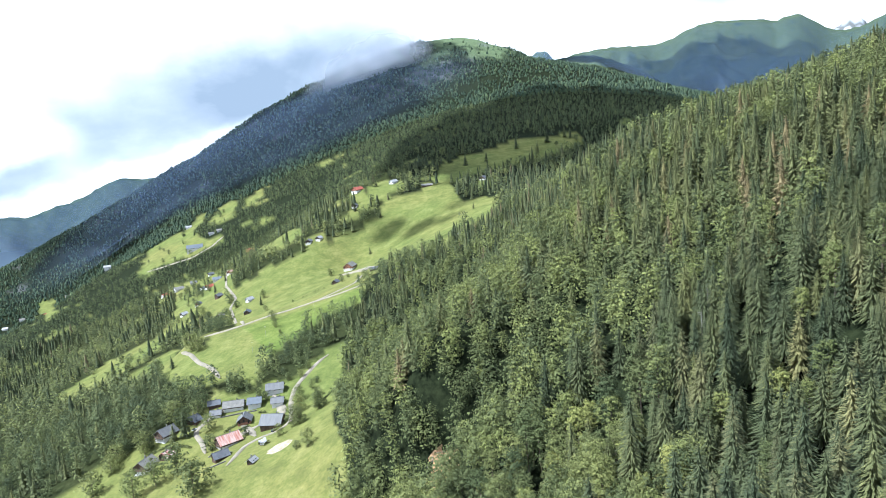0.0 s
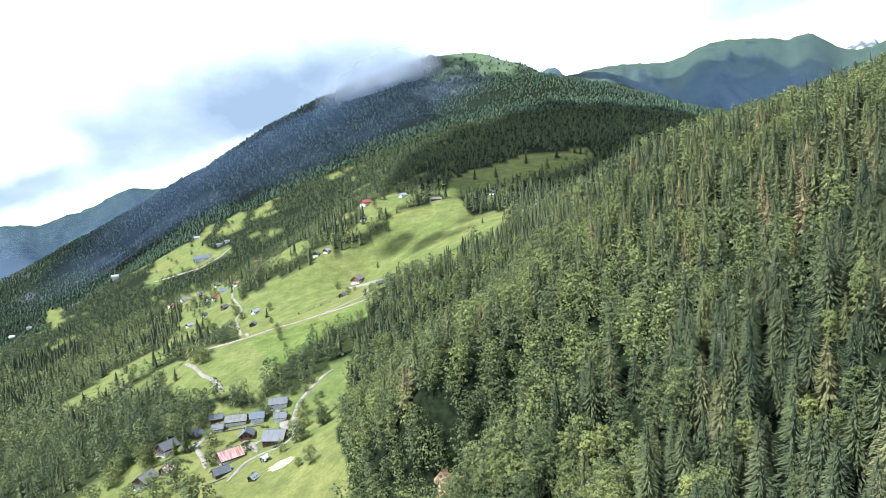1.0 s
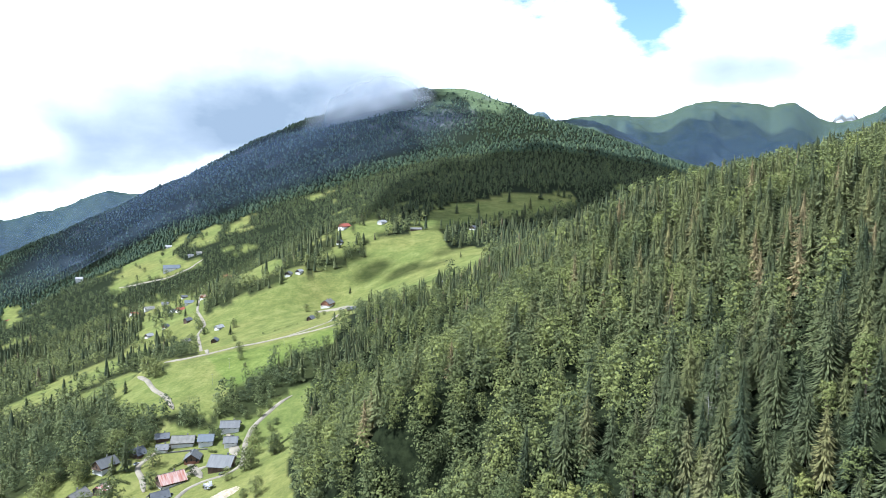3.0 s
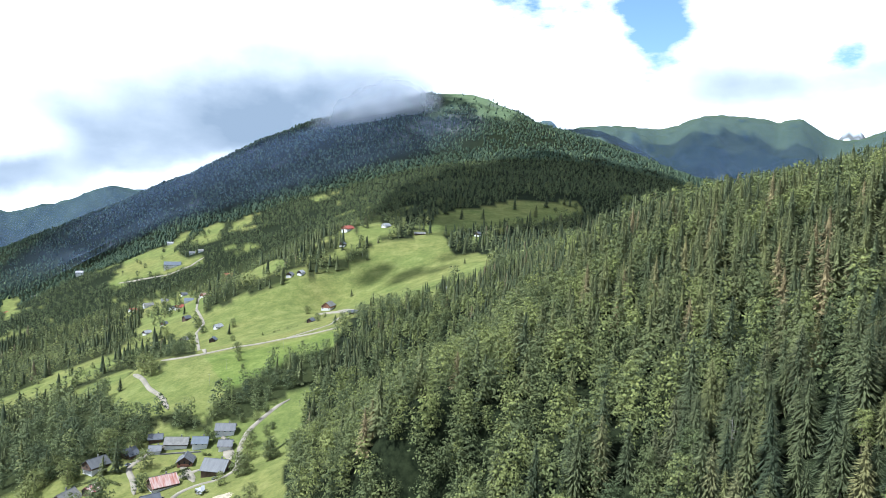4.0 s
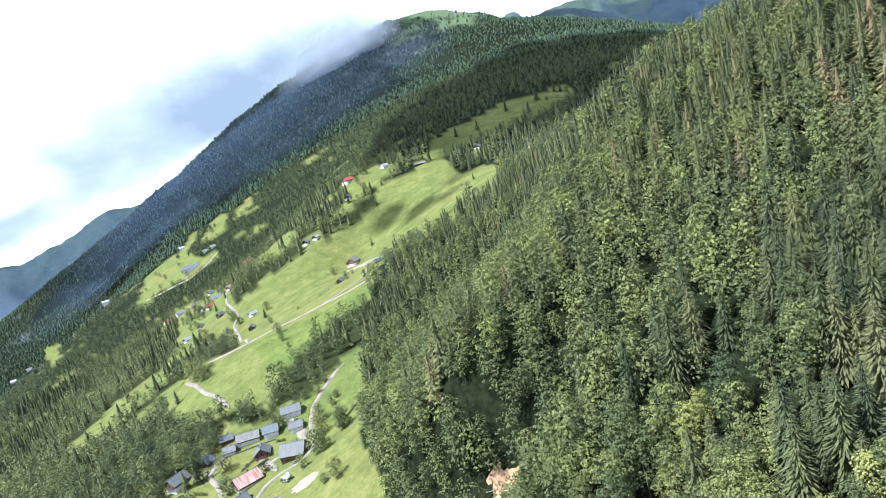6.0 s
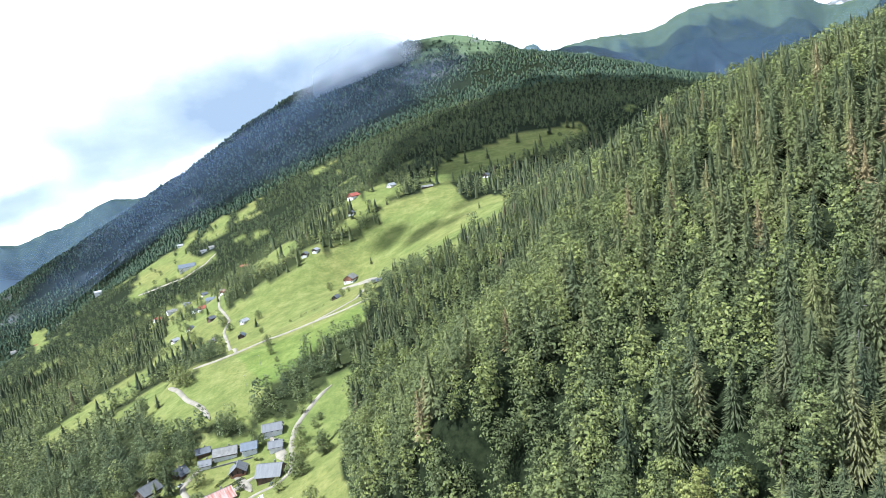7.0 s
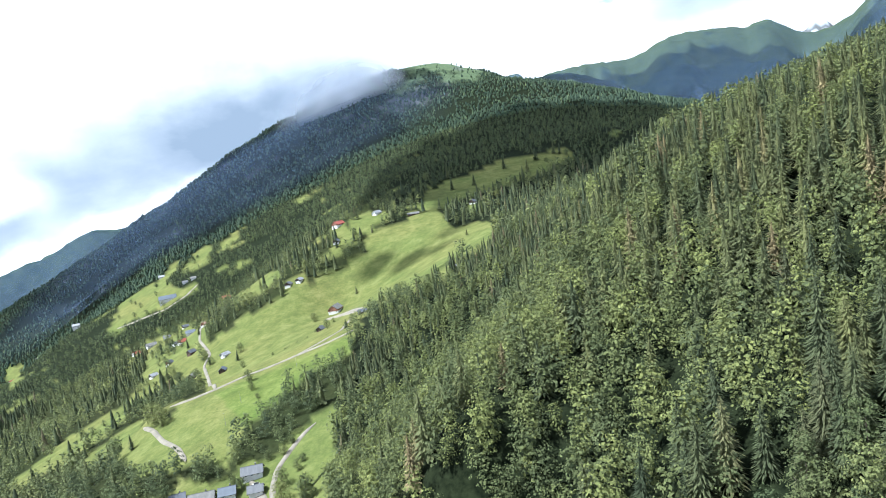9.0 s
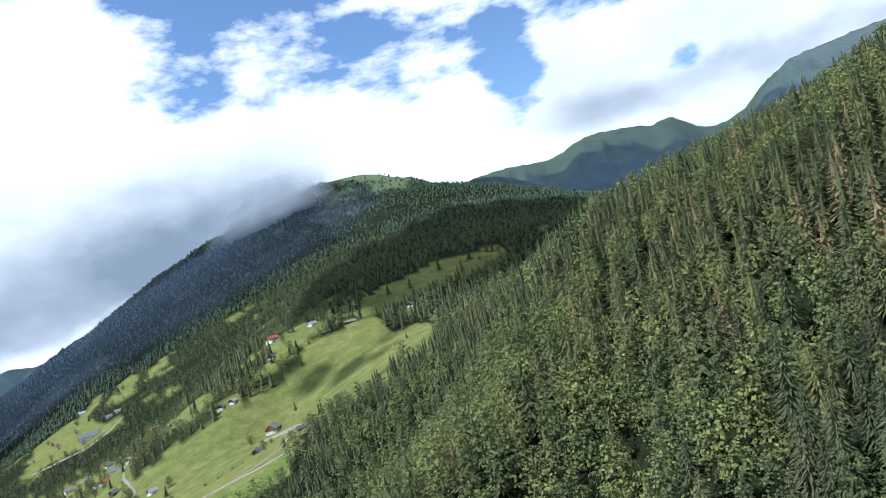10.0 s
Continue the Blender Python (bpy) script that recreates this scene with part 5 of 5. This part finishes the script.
def dead_tree(x, y, tall, seed):
    g = np.random.RandomState(seed)
    me = quad_mesh("dead_tree", *stem(tall, 0.25, 0.3, 6, [(0.3 + 0.045 * k, g.uniform(0, 6.28), g.uniform(1.2, 3.0), g.uniform(-0.6, 0.8)) for k in range(14)]))
    me.materials.append(M_DEAD)
    ob = new("dead_tree", me)
    ob.matrix_basis = pose(x, y, ground_at(x, y), 0, 0, g.uniform(0, 360))
    return tagged(ob, "bare pale dead tree between the spruces", "dead tree", "dead trees")


dead_tree(80, 226, 19, 3)
dead_tree(76, 222, 15, 4)


# ---- small things of the village ----


def car(x, y, turn, paint, label):
    ob = new("parked_car")
    ob.matrix_basis = pose(x, y, ground_at(x, y) + 0.25, 0, 0, turn)
    bm = bmesh.new()
    prof = [(-2.1, 0.35), (-2.1, 0.85), (-1.3, 0.95), (1.0, 0.95), (2.0, 0.8), (2.1, 0.35)]
    for side in (-0.85, 0.85):
        bm.faces.new([bm.verts.new((px, side, pz)) for px, pz in prof])
    bm.verts.ensure_lookup_table()
    n = len(prof)
    for k in range(n):
        bm.faces.new([bm.verts[i] for i in (k, (k + 1) % n, n + (k + 1) % n, n + k)])
    bmesh.ops.recalc_face_normals(bm, faces=bm.faces[:])
    part("body", bm, paint, ob)
    bm = bmesh.new()
    lo, hi = [(-1.5, -0.8), (1.0, -0.8), (1.0, 0.8), (-1.5, 0.8)], [(-1.1, -0.65), (0.4, -0.65), (0.4, 0.65), (-1.1, 0.65)]
    v = [bm.verts.new((*p, 0.95)) for p in lo] + [bm.verts.new((*p, 1.5)) for p in hi]
    for f in ((4, 5, 6, 7), (0, 1, 5, 4), (1, 2, 6, 5), (2, 3, 7, 6), (3, 0, 4, 7)):
        bm.faces.new([v[i] for i in f])
    part("cabin", bm, M_GLASS, ob, "dark glazed cabin")
    for wx in (-1.3, 1.3):
        for wy in (-0.8, 0.8):
            bm = bmesh.new()
            bmesh.ops.create_cone(bm, cap_ends=True, segments=14, radius1=0.33, radius2=0.33, depth=0.22)
            part("wheel", bm, M_RUBBER, ob).matrix_local = pose(wx, wy, 0.33, 90, 0, 0)
    return tagged(ob, label, "car", "cars in the village")


car(-136, 424, 60, M_CARPAINT, "dark car parked on the lane beside the barn")
car(-149, 444, 20, M_CARPAINT, "dark car parked in the yard by the barn")
car(-201, 452, 70, M_CARWHITE, "pale car parked by the small house")
car(-147, 478, 10, M_CARWHITE, "pale car parked beside the white house")


def hedge(x0, y0, x1, y1, high, label="clipped green hedge beside a village garden"):
    n = max(4, int(math.hypot(x1 - x0, y1 - y0) / 0.9))
    g = np.random.RandomState(int(abs(x0 * 7 + y0)))
    v, q = [], []
    for k in range(n * 26):
        f = g.uniform(0, 1)
        x, y = x0 + (x1 - x0) * f + g.normal(0, 0.45), y0 + (y1 - y0) * f + g.normal(0, 0.45)
        p = np.array([x, y, ground_at(x0, y0) * (1 - f) + ground_at(x1, y1) * f + g.uniform(-0.2, high)])
        t, b = g.normal(size=3), g.normal(size=3)
        t, b = t / np.linalg.norm(t) * 0.4, b / np.linalg.norm(b) * 0.3
        v += [p - t, p - b, p + t, p + b]
        q.append([len(v) - 4, len(v) - 3, len(v) - 2, len(v) - 1])
    me = tinted(quad_mesh("hedge", np.array(v), np.array(q)), np.full(len(v), 0.3))
    me.materials.append(M_LEAF)
    return tagged(new("hedge", me), label, "hedge", "hedges of the village")


for ends in ((-176, 443, -170, 452), (-170, 438, -160, 446), (-196, 432, -206, 437), (-140, 404, -134, 398), (-152, 462, -158, 464), (-228, 437, -214, 440)):
    hedge(*ends, 1.6)
hedge(-112, 442, -98, 462, 1.2, "line of scrub across the meadow")
SCRUB = [(-208, 780), (-198, 768), (-186, 778), (-172, 778), (-160, 800)]


def wall_run(pts, high, thick, label):
    """A low stone wall along a line."""
    bm = bmesh.new()
    for (x0, y0), (x1, y1) in zip(pts, pts[1:]):
        n = max(2, int(math.hypot(x1 - x0, y1 - y0) / 2))
        dx, dy = (x1 - x0) / n, (y1 - y0) / n
        l = math.hypot(dx, dy)
        nx, ny = -dy / l * thick / 2, dx / l * thick / 2
        for k in range(n):
            ax, ay, bx, by = x0 + dx * k, y0 + dy * k, x0 + dx * (k + 1), y0 + dy * (k + 1)
            za, zb = ground_at(ax, ay), ground_at(bx, by)
            v = [bm.verts.new(p) for p in ((ax + nx, ay + ny, za - 0.6), (bx + nx, by + ny, zb - 0.6), (bx - nx, by - ny, zb - 0.6), (ax - nx, ay - ny, za - 0.6),
                                           (ax + nx, ay + ny, za + high), (bx + nx, by + ny, zb + high), (bx - nx, by - ny, zb + high), (ax - nx, ay - ny, za + high))]
            for f in ((4, 5, 6, 7), (0, 1, 5, 4), (1, 2, 6, 5), (2, 3, 7, 6), (3, 0, 4, 7)):
                bm.faces.new([v[i] for i in f])
    bmesh.ops.recalc_face_normals(bm, faces=bm.faces[:])
    me = bpy.data.meshes.new("garden_wall")
    bm.to_mesh(me)
    bm.free()
    me.materials.append(M_STONE)
    return tagged(new("garden_wall", me), label, "wall", "garden walls")


wall_run([(-186, 464), (-174, 466), (-160, 467)], 0.9, 0.5, "pale stone retaining wall below the long house")
wall_run([(-176, 410), (-166, 409), (-158, 404)], 0.8, 0.5, "pale stone wall below the timber farmhouse")
wall_run([(-158, 392), (-168, 391)], 0.8, 0.5, "short pale wall below the dark shed")


def wreck(x, y):
    """A collapsed shed: tilted sheets and planks on a low frame."""
    g = np.random.RandomState(12)
    ob = new("collapsed_shed")
    z = ground_at(x, y)
    ob.matrix_basis = pose(x, y, z, 0, 0, 25)
    for k in range(9):
        bm = bmesh.new()
        w, l = g.uniform(1.4, 2.6), g.uniform(2.5, 4.5)
        box(bm, -w / 2, w / 2, -l / 2, l / 2, 0, 0.06)
        part("roof_sheet", bm, M_WHITEROOF if k % 3 else M_STONE, ob).matrix_local = pose(g.uniform(-3.5, 3.5), g.uniform(-2.5, 2.5), g.uniform(0.9, 2.0), g.uniform(-22, 22), g.uniform(-22, 22), g.uniform(-30, 30))
    for k in range(6):
        bm = bmesh.new()
        box(bm, -0.08, 0.08, -0.08, 0.08, -0.8, g.uniform(1.2, 2.2))
        part("post", bm, M_WOOD, ob).matrix_local = pose((k % 3 - 1) * 3.0, (k // 3 - 0.5) * 4.0, 0, g.uniform(-8, 8), g.uniform(-8, 8), 0)
    return tagged(ob, "collapsed shed of pale sheets and grey planks", "shed")


wreck(-136, 402)


def pole(x, y, high):
    ob = new("utility_pole")
    ob.matrix_basis = pose(x, y, ground_at(x, y), 0, 0, 30)
    me = quad_mesh("shaft", *stem(high, 0.16, 0.0, 8))
    part("shaft", me, M_DEAD, ob)
    bm = bmesh.new()
    box(bm, -0.9, 0.9, -0.07, 0.07, high - 0.7, high - 0.55)
    part("crossarm", bm, M_DEAD, ob)
    return tagged(ob, "grey wooden utility pole on the meadow", "pole", "poles on the meadow")


for at in ((-191, 568), (-188, 601), (-134, 1053), (-150, 640)):
    pole(*at, 9.5)


def scrub():
    g = np.random.RandomState(31)
    rows = []
    for (x0, y0), (x1, y1) in zip(SCRUB, SCRUB[1:]):
        for k in range(7):
            f = g.uniform(0, 1)
            x, y = x0 + (x1 - x0) * f + g.normal(0, 1.5), y0 + (y1 - y0) * f + g.normal(0, 1.5)
            rows.append((x, y, ground_at(x, y), g.uniform(0.1, 0.2), g.uniform(0, 6), k % 3))
    grove("scrub", leafy_low, np.array(rows), M_LEAF, "low dark scrub along a bank in the meadow", "scrub", np.full(len(rows), 0.15))


scrub()

# ---- low cloud caught on the crest ----


def crest_cloud(shift, seed):
    """A bank of mist: a rolling veil whose density thins out towards its rim."""
    n, m = 90, 26
    u, v = np.meshgrid(np.linspace(0, 1, n), np.linspace(0, 1, m), indexing="ij")
    x = -760 + 830 * u
    y = 2500 + 170 * u - shift + 25 * waves(u * 800, v * 200, 300, seed)
    top = height(x[:, :1], y[:, :1] + 110)
    z = top + (v - 0.62) * 280 + 14 * waves(u * 800, v * 0, 260, seed + 1)
    dens = np.clip(v / 0.5, 0, 1) ** 1.3 * np.clip((1 - v) / 0.3, 0, 1) * np.clip((u - 0.28) / 0.3, 0, 1) * np.clip((0.86 - u) / 0.25, 0, 1)
    dens *= np.clip(0.85 + 0.3 * waves(u * 800, v * 500, 170, seed + 2), 0, 1)
    i, j = np.meshgrid(np.arange(n - 1), np.arange(m - 1), indexing="ij")
    q = np.stack([i * m + j, (i + 1) * m + j, (i + 1) * m + j + 1, i * m + j + 1], -1).reshape(-1, 4)
    me = quad_mesh("mist", np.stack([x, y, z], -1).reshape(-1, 3), q, True)
    at = me.attributes.new("veil", "FLOAT", "POINT")
    at.data.foreach_set("value", (dens * 0.8).astype(np.float32).ravel())
    me.materials.append(M_MIST)
    return tagged(new("mist", me), "pale mist clinging to the mountain crest", "mist", kind="stuff")


for shift, seed in ((0, 91), (60, 95), (120, 99)):
    crest_cloud(shift, seed)


def slope_haze_sheet(shift, dense, seed):
    """Tinted see-through sheet along the shaded mountain face, standing in for distance haze."""
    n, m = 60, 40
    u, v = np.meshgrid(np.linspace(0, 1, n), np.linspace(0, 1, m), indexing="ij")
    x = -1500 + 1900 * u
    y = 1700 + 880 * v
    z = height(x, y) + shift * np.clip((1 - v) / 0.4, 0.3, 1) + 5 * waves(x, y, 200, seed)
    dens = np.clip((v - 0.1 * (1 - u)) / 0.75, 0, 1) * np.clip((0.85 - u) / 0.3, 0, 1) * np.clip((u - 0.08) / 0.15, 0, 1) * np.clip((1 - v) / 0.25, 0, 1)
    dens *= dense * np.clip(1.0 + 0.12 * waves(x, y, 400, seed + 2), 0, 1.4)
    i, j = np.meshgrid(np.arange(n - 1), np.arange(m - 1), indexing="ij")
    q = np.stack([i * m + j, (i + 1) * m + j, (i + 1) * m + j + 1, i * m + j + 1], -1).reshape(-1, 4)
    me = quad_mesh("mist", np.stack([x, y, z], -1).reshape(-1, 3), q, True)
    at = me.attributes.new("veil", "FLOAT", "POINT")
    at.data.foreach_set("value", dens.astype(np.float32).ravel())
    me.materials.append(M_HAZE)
    return tagged(new("mist", me), "see-through bluish sheet standing in for distance haze on the shaded mountain slope", "mist", kind="stuff")


slope_haze_sheet(40, 0.17, 111)
slope_haze_sheet(60, 0.17, 121)


def range_haze_sheet(base, stand, dense, air=M_HAZE):
    """Blue see-through sheet imitating distance haze before a crest, thinning out towards its top."""
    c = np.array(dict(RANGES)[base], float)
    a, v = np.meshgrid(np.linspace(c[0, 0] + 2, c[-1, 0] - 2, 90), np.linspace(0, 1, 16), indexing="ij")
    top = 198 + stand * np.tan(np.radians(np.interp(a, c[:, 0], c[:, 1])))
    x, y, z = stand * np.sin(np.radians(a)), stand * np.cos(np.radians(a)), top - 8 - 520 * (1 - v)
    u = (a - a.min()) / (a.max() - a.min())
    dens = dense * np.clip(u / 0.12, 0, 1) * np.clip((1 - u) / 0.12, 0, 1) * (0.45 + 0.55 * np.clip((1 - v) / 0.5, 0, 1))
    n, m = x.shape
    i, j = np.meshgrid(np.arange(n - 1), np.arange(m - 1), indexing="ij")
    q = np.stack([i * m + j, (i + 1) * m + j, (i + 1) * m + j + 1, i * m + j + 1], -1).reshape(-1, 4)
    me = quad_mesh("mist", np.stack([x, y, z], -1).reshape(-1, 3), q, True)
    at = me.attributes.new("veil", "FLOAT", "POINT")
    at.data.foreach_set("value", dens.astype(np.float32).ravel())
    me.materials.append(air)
    return tagged(new("mist", me), "see-through blue sheet imitating distance haze before the far mountains", "mist", kind="stuff")


range_haze_sheet(4300, 3320, 0.40)
range_haze_sheet(4100, 3100, 0.6, M_HAZE_BLUE)
range_haze_sheet(5300, 4600, 0.6)
